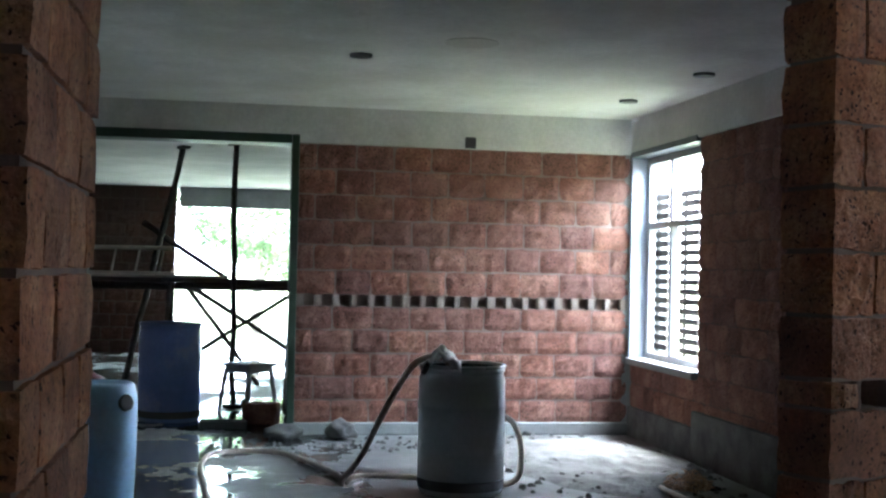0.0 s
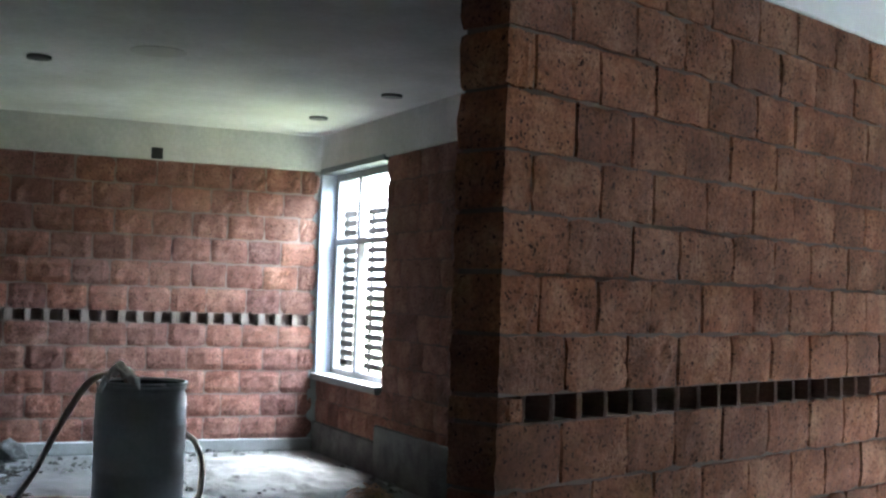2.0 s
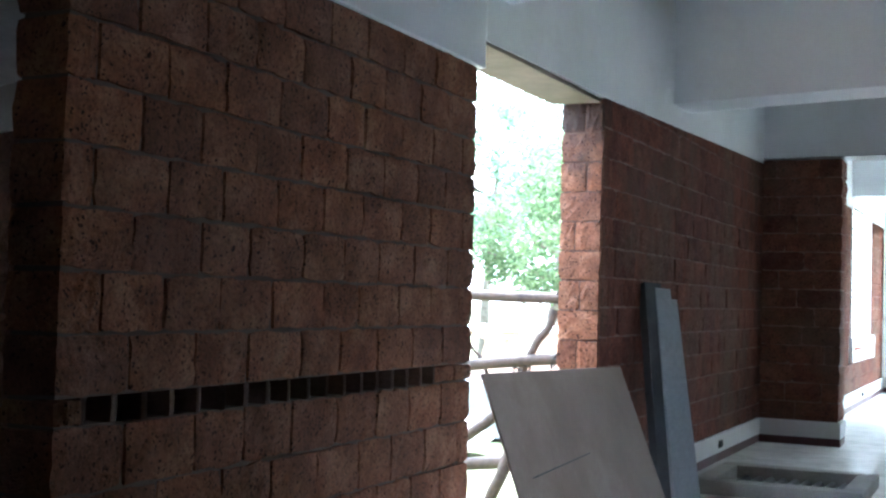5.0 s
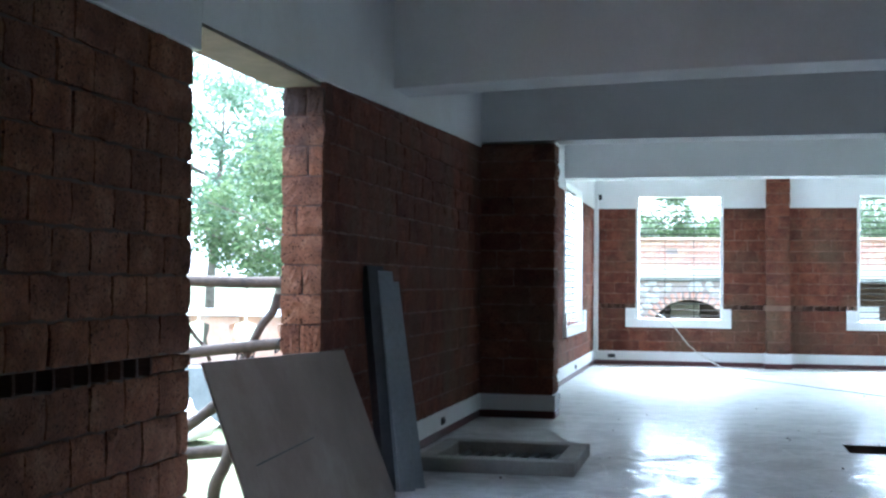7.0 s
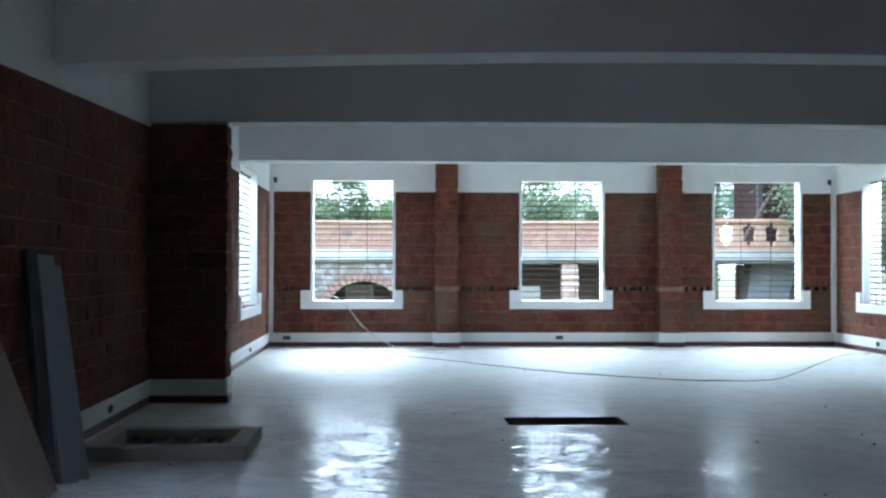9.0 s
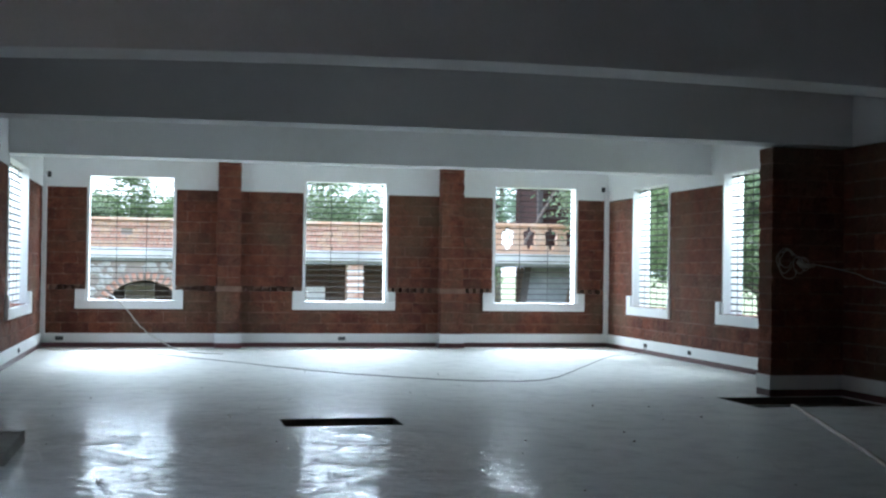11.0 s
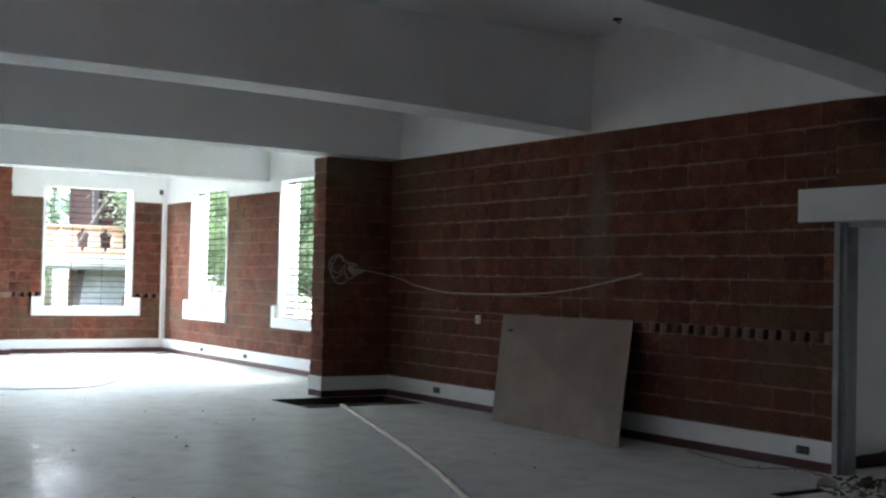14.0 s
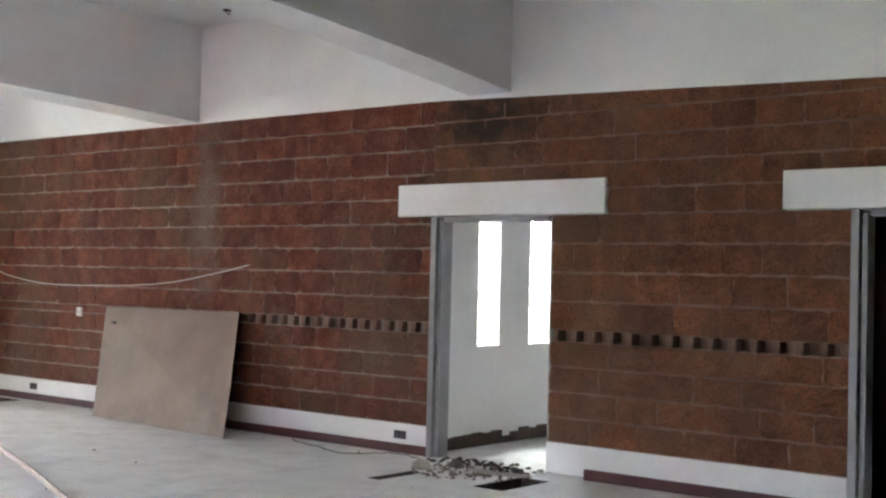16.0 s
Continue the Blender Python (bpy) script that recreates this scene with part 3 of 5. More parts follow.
block_wall("pilaster_west", pose(W - 0.0, 3.3, 0, 0, 0, 0), 0.85, 0.26, 3.1, 0.42, BLOCKS_FLAT, MORTAR_RED, "laterite block pilaster at the bay", seed=13, proud=0.016, upright=0.005, blen=0.42, joint=0.01, category="pilaster")
plain_box("beam_west_near", (W - T, HALL_S, 2.7), (W + 0.004, -4.5, 4.1), PLASTER, "white plastered beam over the laterite wall", "beam")
bm = bmesh.new()
rings = [[bm.verts.new((x, y, z)) for y, z in ((-4.5, 2.85), (-2.5, 2.88), (3.72, 3.08), (3.72, 4.1), (-4.5, 4.1))] for x in (W - 0.36, W + 0.006)]
bm.faces.new(rings[0])
bm.faces.new(rings[1][::-1])
for i in range(5):
    j = (i + 1) % 5
    bm.faces.new((rings[0][i], rings[0][j], rings[1][j], rings[1][i]))
structure("beam_west_far", bm, PLASTER, "white plastered beam over the tall opening and the laterite wall", "beam")
plain_box("lintel_soffit", (W - 0.352, -4.5, 2.832), (W - 0.004, -2.5, 2.862), SOFFIT, "unpainted brownish soffit of the tall opening", "lintel", 0.004)
plain_box("plinth_opening", (W - T, -4.56, -0.3), (W, -2.45, 0.05), CEMENT, "cement threshold of the tall opening", "threshold")

# ---- the bay at the north end ----
XB0, XB1, YN = -3.42, 7.5, 13.0
WIN = [(-2.64, -1.03), (1.35, 3.0), (5.1, 6.86)]
block_wall("wall_north", pose(XB0, YN, 0, 0, 0, 0), XB1 - XB0, 0.25, 2.95, 0.3, BLOCKS_FLAT, MORTAR_RED, "dressed laterite block wall with three grilled windows",
           openings=[(a - XB0, b - XB0, 0.80, 3.25) for a, b in WIN], hole_row=(1.06, 0.085), holes=((0.1, 10.8),), posts=POSTS_RED, seed=21, proud=0.016, upright=0.005, blen=0.4, joint=0.01)
xs = [XB0] + [v for w in WIN for v in w] + [XB1]
for x0, x1, z0 in [(a, b, 2.95) for a, b in zip(xs[::2], xs[1::2])] + [(a, b, 3.19) for a, b in WIN]:
    bm = bmesh.new()
    box(bm, (x0, YN - 0.004, z0), (x1, YN + 0.3, 4.1))
    structure("wall_north_plaster", bm, PLASTER, "white plastered upper wall", "wall")

EW = [(9.82, 11.6), (6.1, 7.67)]
block_wall("wall_bay_east", pose(XB1, YN, 0, 0, 0, -90), YN - 3.7, 0.25, 2.93, 0.34, BLOCKS_FLAT, MORTAR_RED, "dressed laterite block wall with two grilled windows",
           openings=[(YN - b, YN - a, 0.80, 3.2) for a, b in EW], seed=22, proud=0.016, upright=0.005, blen=0.4, joint=0.01)
WW = [(8.2, 10.7)]
block_wall("wall_bay_west", pose(XB0, 3.7, 0, 0, 0, 90), YN - 3.7, 0.25, 2.95, 0.3, BLOCKS_FLAT, MORTAR_RED, "dressed laterite block wall with a grilled window",
           openings=[(a - 3.7, b - 3.7, 0.80, 3.2) for a, b in WW], seed=23, proud=0.016, upright=0.005, blen=0.4, joint=0.01)
for nm, x0, x1, wins in (("wall_bay_east_plaster", XB1 - 0.004, XB1 + 0.34, EW), ("wall_bay_west_plaster", XB0 - 0.3, XB0 + 0.004, WW)):
    bm = bmesh.new()
    ys = sorted([3.7, YN] + [v for w in wins for v in w])
    for a, b in zip(ys[::2], ys[1::2]):
        box(bm, (x0, a, 2.94), (x1, b, 4.1))
    for a, b in wins:
        box(bm, (x0, a, 3.12), (x1, b, 4.1))
    structure(nm, bm, PLASTER, "white plastered upper wall of the bay", "wall")


def skirting(name, m, length, gaps=(), h=0.26, dark=0.085):
    """White painted skirting over a maroon one; local x along the wall, the wall's face at y = 0."""
    xs = [0] + [v for g in gaps for v in g] + [length]
    for a, b in zip(xs[::2], xs[1::2]):
        ob = structure(name, bevelled((a, -0.018, dark), (b, 0.02, h), 0.004), PLASTER, "white painted skirting band", "skirting", m)
        part("lower_band", bevelled((a, -0.01, 0.0), (b, 0.02, dark - 0.002), 0.003), MAROON, ob, "maroon cement band")
    return ob


skirting("baseboard_north", pose(XB0, YN, 0), XB1 - XB0)
skirting("baseboard_bay_east", pose(XB1, YN, 0, 0, 0, -90), YN - 3.7)
skirting("baseboard_bay_west", pose(XB0, 3.7, 0, 0, 0, 90), YN - 3.7)
skirting("baseboard_west", pose(W, -2.45, 0, 0, 0, 90), 5.75)
skirting("baseboard_pilaster_west", pose(W, 3.3, 0), 0.87)
skirting("baseboard_pilaster_west_side", pose(W + 0.85, 3.28, 0, 0, 0, 90), 0.44)


def corner_post(name, x, y):
    plain_box(name, (x - 0.045, y - 0.045, 0.25), (x + 0.045, y + 0.045, 3.2), PLASTER, "white plastered corner strip", "trim")


corner_post("trim_corner_west", XB0 + 0.03, YN - 0.03)
corner_post("trim_corner_east", XB1 - 0.03, YN - 0.03)


def brick_column(x0, x1, seed):
    ob = block_wall("column", pose(x0, YN - 0.32, 0), x1 - x0, 0.27, 3.62, 0.315, BLOCKS_FLAT, MORTAR_RED, "laterite block column against the wall", seed=seed, proud=0.016, upright=0.005, blen=0.6, joint=0.01, category="column")
    foot = part("plinth", bevelled((-0.03, -0.03, -0.18), (x1 - x0 + 0.03, 0.3, 0.0), 0.004, Matrix.Translation((0, 0, 0.27))), PLASTER, ob, "white painted plinth")
    part("plinth_base", bevelled((-0.03, -0.03, 0.0), (x1 - x0 + 0.03, 0.3, 0.088), 0.004), MAROON, foot, "maroon base band")
    part("string_course", bevelled((-0.02, -0.02, 1.05), (x1 - x0 + 0.02, 0.3, 1.15), 0.004), MORTAR_RED, ob)


brick_column(-0.27, 0.155, 31)
brick_column(4.0, 4.44, 32)


def hall_window(name, m, w, z0, z1, deep, sill_l=0.22, sill_r=0.22, bars=21, uprights=2, thin=0.005, bar=0.009, label="window with a white surround and iron bars"):
    """Local x across the opening from 0 to w, the wall's face at y = 0, outwards +y."""
    win = thing(name, label, "window", m, kind="structure")
    t = 0.05
    part("window_frame", bevelled((-0.002, -0.012, z0), (t, deep, z1), 0.004), PLASTER, win)
    part("window_frame", bevelled((w - t, -0.012, z0), (w + 0.002, deep, z1), 0.004), PLASTER, win)
    part("window_head", bevelled((t, -0.012, z1 - 0.02), (w - t, deep, z1 + 0.002), 0.004), PLASTER, win)
    ledge = part("window_sill", bevelled((-sill_l, -0.05, z0 - 0.16), (w + sill_r, deep, z0), 0.006), PLASTER, win, "white plastered sill")
    part("sill_upstand", bevelled((-sill_l, -0.05, z0 + 0.001), (-0.004, 0.01, z0 + 0.2), 0.006), PLASTER, ledge)
    part("sill_upstand", bevelled((w + 0.004, -0.05, z0 + 0.001), (w + sill_r, 0.01, z0 + 0.2), 0.006), PLASTER, ledge)
    for i in range(bars):
        z = z0 + (z1 - z0) * (i + 0.6) / (bars + 0.2)
        part("grill_bar", tube(bmesh.new(), [(t, deep * 0.4, z), (w - t, deep * 0.4, z)], bar, 6), BAR, win)
    for i in range(uprights):
        x = w * (i + 1) / (uprights + 1)
        part("grill_upright", bevelled((x - thin, deep * 0.4 - 0.004, z0), (x + thin, deep * 0.4 + 0.004, z1 - 0.02), 0.001), BAR, win)
    return win


for i, (a, b) in enumerate(WIN):
    hall_window("window_%d" % (i + 1), pose(a, YN, 0), b - a, 0.87, 3.19, 0.28, 0.19, 0.15)
for i, (a, b) in enumerate(EW):
    hall_window("window_%d" % (i + 4), pose(XB1, b, 0, 0, 0, -90), b - a, 0.86, 3.12, 0.325, 0.2 if i == 0 else 0.16, 0.06, uprights=5, bar=0.013)
for i, (a, b) in enumerate(WW):
    hall_window("window_%d" % (i + 6), pose(XB0, a, 0, 0, 0, 90), b - a, 0.86, 3.1, 0.28, 0.1, 0.35, uprights=5, bar=0.013)

# ---- the hall's east side ----
XE = 7.17
block_wall("pilaster_east", pose(6.19, 3.5, 0), 1.07, 0.26, 3.1, 0.36, BLOCKS_FLAT, MORTAR_RED, "laterite block pilaster at the bay", seed=14, proud=0.016, upright=0.005, blen=0.42, joint=0.01, category="pilaster")
skirting("baseboard_pilaster_east", pose(6.17, 3.5, 0), 1.0)
skirting("baseboard_pilaster_east_side", pose(6.19, 3.86, 0, 0, 0, -90), 0.38)
EOPT = dict(proud=0.012, blen=0.40, joint=0.017, upright=0.007)
block_wall("wall_east_north", pose(XE, 4.0, 0, 0, 0, -90), 7.8, 0.26, 3.11, 0.25, BLOCKS_FLAT, MORTAR_PINK, "dressed laterite block wall with pale joints",
           hole_row=(1.07, 0.09), holes=((5.45, 7.76),), posts=POSTS_RED, seed=15, hole_deep=0.3, **EOPT)
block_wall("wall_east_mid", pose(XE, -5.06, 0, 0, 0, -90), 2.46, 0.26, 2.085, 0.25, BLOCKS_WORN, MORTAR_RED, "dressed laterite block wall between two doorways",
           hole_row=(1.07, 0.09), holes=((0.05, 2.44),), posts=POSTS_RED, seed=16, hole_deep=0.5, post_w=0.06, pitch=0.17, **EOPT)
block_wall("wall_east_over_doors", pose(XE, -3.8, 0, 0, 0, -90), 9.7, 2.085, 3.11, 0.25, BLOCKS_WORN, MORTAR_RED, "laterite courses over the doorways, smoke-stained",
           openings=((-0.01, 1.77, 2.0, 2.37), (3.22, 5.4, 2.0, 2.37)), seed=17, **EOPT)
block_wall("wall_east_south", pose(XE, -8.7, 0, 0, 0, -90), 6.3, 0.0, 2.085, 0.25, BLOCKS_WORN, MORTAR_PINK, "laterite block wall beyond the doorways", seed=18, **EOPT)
bm = bmesh.new()
prof = ((3.7, 3.115), (-3.8, 3.10), (-8.2, 2.96), (HALL_S, 2.96), (HALL_S, 4.1), (3.7, 4.1))
rings = [[bm.verts.new((x, y, z)) for y, z in prof] for x in (XE - 0.006, XE + 0.25)]
bm.faces.new(rings[0])
bm.faces.new(rings[1][::-1])
for i in range(len(prof)):
    j = (i + 1) % len(prof)
    bm.faces.new((rings[0][i], rings[0][j], rings[1][j], rings[1][i]))
structure("wall_east_plaster", bm, PLASTER, "white plastered band over the laterite wall", "wall")
plain_box("lintel_1", (XE - 0.03, -5.57, 2.09), (XE + 0.25, -3.42, 2.37), PLASTER, "white painted concrete door lintel", "lintel", 0.008)
plain_box("lintel_2", (XE - 0.03, -9.2, 2.09), (XE + 0.25, -7.03, 2.37), PLASTER, "white painted concrete door lintel", "lintel", 0.008)
skirting("baseboard_east_north", pose(XE, 3.6, 0, 0, 0, -90), 7.4)
structure("baseboard_east_mid", bevelled((0, -0.02, 0.02), (2.46, 0.02, 0.26), 0.004), PLASTER, "white painted skirting band", "skirting", pose(XE, -5.06, 0, 0, 0, -90))
structure("trim_maroon_strip", bevelled((0.38, -0.05, 0.0), (2.46, -0.022, 0.085), 0.004), MAROON, "maroon skirting strip set before the wall", "skirting", pose(XE, -5.06, 0, 0, 0, -90))


def door_frame(name, y0, y1, label):
    d = thing(name, label, "door frame", pose(XE, y0, 0, 0, 0, -90), kind="structure")
    w = y0 - y1
    side = part("jamb", bevelled((0.0, -0.02, 0), (0.06, 0.11, 2.085), 0.005), FRAME_GREY, d)
    part("stop", bevelled((0.064, 0.02, 0), (0.105, 0.16, 2.06), 0.005), FRAME_GREY, side, "darker inner stop of the jamb")
    part("jamb", bevelled((w - 0.03, 0.03, 0), (w, 0.2, 2.085), 0.005), FRAME_GREY, d)
    part("head", bevelled((0.127, 0.0, 2.04), (w - 0.032, 0.14, 2.083), 0.005), FRAME_GREY, d)


door_frame("door_1", -3.80, -5.06, "open doorway with a grey steel frame")
door_frame("door_2", -7.52, -8.7, "open doorway with a grey steel frame")

# the white room behind the first doorway
ys = -3.66
bm = bmesh.new()
SL = [(8.04, 8.37), (8.87, 9.21)]
for a, b in ((XE + 0.25, SL[0][0]), (SL[0][1], SL[1][0]), (SL[1][1], 11.5)):
    box(bm, (a, ys, 0), (b, ys + 0.22, 3.1))
for a, b in SL:
    box(bm, (a, ys, 0), (b, ys + 0.22, 0.93))
    box(bm, (a, ys, 2.16), (b, ys + 0.22, 3.1))
structure("wall_white_room", bm, PLASTER, "white plastered wall with two slit windows", "wall")
for i, (a, b) in enumerate(SL):
    win = thing("window_%d" % (i + 7), "tall slit window with iron bars", "window", pose(a, ys, 0), kind="structure")
    part("window_sill", bevelled((-0.01, -0.01, 0.905), (b - a + 0.01, 0.23, 0.934), 0.003), PLASTER, win)
    for k in range(11):
        part("grill_bar", tube(bmesh.new(), [(0, 0.17, 1.0 + k * 0.105), (b - a, 0.17, 1.0 + k * 0.105)], 0.006, 6), BAR, win)
plain_box("wall_white_room_end", (11.3, -9.0, 0), (11.5, ys, 3.1), PLASTER, "white plastered end wall", "wall")
plain_box("wall_between_rooms", (XE + 0.25, -6.6, 0), (11.3, -6.4, 3.1), PLASTER, "white plastered partition", "wall")
plain_box("wall_dark_room", (XE + 0.25, -11.6, 0), (11.5, -11.4, 3.1), LAT_POL, "bare reddish wall of the dark room", "wall")
plain_box("wall_dark_room_end", (9.6, -11.4, 0), (9.8, -6.6, 3.1), LAT_POL, "bare reddish wall of the dark room", "wall")
plain_box("ceiling_east_rooms", (XE + 0.25, -11.6, 3.1), (11.5, ys + 0.22, 3.25), PLASTER, "white ceiling of the side rooms", "ceiling")
bm = bmesh.new()
rnd = random.Random(5)
for i in range(26):
    x = XE + 0.35 + i * 0.15
    s = rnd.uniform(0.06, 0.13)
    box(bm, (x, ys - 0.03, 0.0), (x + 0.15, ys - 0.004, s))
tagged(part("unpainted_edge", bm, SOIL), "ragged dark unpainted strip along the wall's foot", "wall strip", kind="structure")

# ---- ceiling and beams of the hall ----
plain_box("ceiling", (W - T, HALL_S, 4.1), (11.5, 13.4, 4.3), PLASTER, "white plastered ceiling", "ceiling")
for nm, y0, y1, x0, x1, rise in (("beam_1", 3.3, 3.75, W + 0.006, XE - 0.006, 0.03), ("beam_2", -0.62, -0.1, W + 0.006, XE - 0.006, 0.14), ("beam_3", -4.62, -4.18, W + 0.006, XE - 0.006, 0.33),
                                 ("beam_0", 8.1, 8.55, XB0 + 0.006, XB1 - 0.006, 0.0), ("beam_4", -9.0, -8.5, W + 0.006, XE - 0.006, 0.1)):
    bm = bmesh.new()                          # slightly cambered underside
    ends = [(x0 + (x1 - x0) * i / 24, 3.115 + rise * (1 - (i / 12 - 1) ** 2)) for i in range(25)]
    for (xa, za), (xb, zb) in zip(ends, ends[1:]):
        vs = [bm.verts.new(p) for p in ((xa, y0, za), (xb, y0, zb), (xb, y1, zb), (xa, y1, za), (xa, y0, 4.099), (xb, y0, 4.099), (xb, y1, 4.099), (xa, y1, 4.099))]
        for f in ((0, 3, 2, 1), (0, 1, 5, 4), (2, 3, 7, 6)):
            bm.faces.new([vs[k] for k in f])
    bmesh.ops.remove_doubles(bm, verts=bm.verts, dist=0.0005)
    structure(nm, bm, PLASTER, "white plastered concrete beam across the ceiling", "beam")
plain_box("beam_bay_edge", (XB0 - 0.3, 3.42, 3.1), (W + 0.85, 3.72, 4.098), PLASTER, "white plaster over the pilaster", "beam")
# unseen plain walls added to close the hall behind the walk, keeping light out
plain_box("wall_south", (-4.03, HALL_S - 0.25, 0), (11.5, HALL_S, 4.1), LAT_POL, "unseen plain reddish wall added behind the walk", "wall")
plain_box("wall_west_south", (W - T, HALL_S, 0), (W, -11.0, 2.66), LAT_POL, "unseen plain reddish wall added behind the walk", "wall")

# ---- the drum room ----
turn_begin()
def in_room(x, y, z=0, rz=0):
    return ROOM @ pose(x, y, z, 0, 0, rz)


DR = -3.02                                    # the doorway's edge on the far wall
block_wall("wall_drum_room_far", in_room(0, DR, 0, 90), -DR, 0.1, 2.53, 0.23, BLOCKS_DRY, MORTAR_MID, "red laterite block wall with a row of small square holes",
           hole_row=(1.12, 0.095), holes=((0.05, 2.97),), seed=41, joint=0.014, upright=0.012, proud=0.026, posts=POSTS, post_w=0.06, pitch=0.157, blen=0.335, course=0.205, hole_deep=0.42, jitter=0.06)
structure("beam_drum_room_far", bevelled((-0.23, -11.0, 2.53), (0.006, 0.0, 2.95), 0.006), RAWPLASTER, "raw plastered beam over the doorway", "beam", ROOM)
structure("wall_drum_room_corner", bevelled((-0.22, -0.06, 0.0), (-0.014, 0.228, 2.6), 0.006), CEMENT, "cement filled corner beside the window", "wall", ROOM)
# added wall, only there to cut the daylight reaching the veranda
structure("wall_veranda_north", bevelled((-9.2, 0.24, 0.0), (-0.225, 0.44, 2.71), 0.006), CEMENT, "cement wall added to keep light out of the veranda", "wall", ROOM)
structure("plinth_drum_room", bevelled((-0.2, DR, 0.0), (0.035, 0.0, 0.11), 0.01), CEMENT, "rough cement plinth", "plinth", ROOM)
# unseen wall behind the pier, added to cut the doorway's light
block_wall("wall_drum_room_left", in_room(0, -11.0, 0, 90), 5.4, 0.0, 2.53, 0.23, BLOCKS_DRY, MORTAR, "unseen red laterite block wall added to narrow the lit doorway", seed=44)
structure("wall_veranda_side", bevelled((-12.2, -7.2, 0), (-0.24, -7.0, 2.71), 0.006), CEMENT, "bare cement wall closing the veranda", "wall", ROOM)
WO = (0.0, 1.6, 0.68, 2.53)
block_wall("wall_drum_room_window", in_room(0, 0), 6.2, 0.26, 2.53, 0.23, BLOCKS_DRY, MORTAR_DARK, "laterite block wall with a tall window", openings=(WO,), seed=42, joint=0.01)
# RUBBLE, darker than CEMENT, also carries the stained wall's shade in its colour
structure("wall_drum_room_dado", bevelled((0, -0.012, -0.3), (1.6, 0.23, 0.26), 0.01), RUBBLE, "rough cement foot of the wall under the window", "wall", ROOM)
structure("wall_drum_room_dado", bevelled((1.602, -0.03, -0.3), (6.2, 0.23, 0.4), 0.01), RUBBLE, "cement plastered lower wall", "wall", ROOM)
structure("beam_drum_room_window", bevelled((0, -0.006, 2.53), (6.2, 0.23, 2.95), 0.006), RAWPLASTER, "raw plastered beam over the window", "beam", ROOM)
structure("ceiling_drum_room", prism(room_out, 2.85, 3.05), CEILING, "raw stained plaster ceiling with empty lamp holes", "ceiling", ROOM)
# the pier beside the way in
block_wall("pier_entrance", pose(-3.44, -9.95, 0, 0, 0, 160), 1.18, 0, 2.66, 0.75, BLOCKS_PIER, MORTAR_DARK, "rough laterite pier at the way into the drum room", seed=43, blen=0.42, course=0.21, category="pier")
# unseen wall added to close the drum room against stray light
plain_box("wall_drum_room_south", (-18, -13.9, -0.3), (-3.6, -13.45, 2.86), CEMENT, "bare cement wall", "wall")


def drum_window():
    win = thing("window_drum_room", "tall two-leaf window frame with bluish reveals, unglazed", "window", ROOM, kind="structure")
    a, b, z0, z1 = 0.02, 1.6, 0.7, 2.5
    part("reveal", bevelled((a - 0.015, -0.01, z0), (a + 0.02, 0.2, z1), 0.004), FRAME_BLUE, win, "bluish grey painted reveal")
    part("window_sill", bevelled((a - 0.01, -0.04, z0 - 0.06), (b + 0.02, 0.22, z0), 0.006), CEMENT, win)
    part("window_head", bevelled((a, -0.02, z1), (b, 0.2, z1 + 0.05), 0.004), STEEL_DARK, win)
    y0, y1 = 0.135, 0.2
    for x0, x1 in ((a + 0.02, a + 0.085), (0.62, 0.68), (b - 0.06, b)):
        part("stile", bevelled((x0, y0, z0), (x1, y1, z1), 0.004), FRAME_GREY, win)
    for z in (z0, 1.86, z1 - 0.06):
        for x0, x1 in ((a + 0.09, 0.615), (0.685, b - 0.065)):
            part("rail", bevelled((x0, y0, z), (x1, y1, z + 0.055), 0.004), FRAME_GREY, win)


drum_window()
turn_end()


# ---- things in the hall ----
def sheet(corners, t):
    """A flat panel with the four corners (bottom-left, bottom-right, top-right, top-left) and thickness t."""
    bm = bmesh.new()
    c = [Vector(p) for p in corners]
    n = (c[1] - c[0]).cross(c[3] - c[0]).normalized() * t
    lo, hi = [bm.verts.new(p) for p in c], [bm.verts.new(p + n) for p in c]
    bm.faces.new(lo[::-1])
    bm.faces.new(hi)
    for i in range(4):
        bm.faces.new((lo[i], lo[(i + 1) % 4], hi[(i + 1) % 4], hi[i]))
    bmesh.ops.bevel(bm, geom=bm.edges[:], offset=0.002, segments=1, affect="EDGES")
    return bm


def solid(name, bm, mat, label, category, group="", smooth=False, m=None):
    ob = part(name, bm, mat, None, "", smooth)
    if m is not None:
        ob.matrix_basis = m
    return tagged(ob, label, category, group)


bd = thing("plywood_sheet", "dusty brown plywood sheet leaning across the tall opening", "board", group="plywood sheets")
board = part("panel", sheet([(-3.37, -2.04, 0.004), (-3.37, -4.5, 0.004), (-3.76, -4.52, 1.09), (-3.76, -2.06, 1.03)], 0.014), PLY, bd)
part("split", sheet([(-3.56, -3.3, 0.565), (-3.56, -4.45, 0.52), (-3.5635, -4.45, 0.53), (-3.5635, -3.3, 0.57)], 0.003), BLACK, board, "long dark crack in the sheet")
bd = thing("plywood_sheet", "large plain brown plywood sheet leaning on the laterite wall", "board", group="plywood sheets")
board = part("panel", sheet([(6.73, 0.45, 0.004), (6.6, -1.80, 0.004), (7.11, -1.40, 1.17), (7.11, 0.80, 1.15)], 0.014), PLY, bd)
part("nail_mark", bevelled((6.995, 0.5, 0.98), (7.02, 0.56, 1.005), 0.003), BLACK, board)


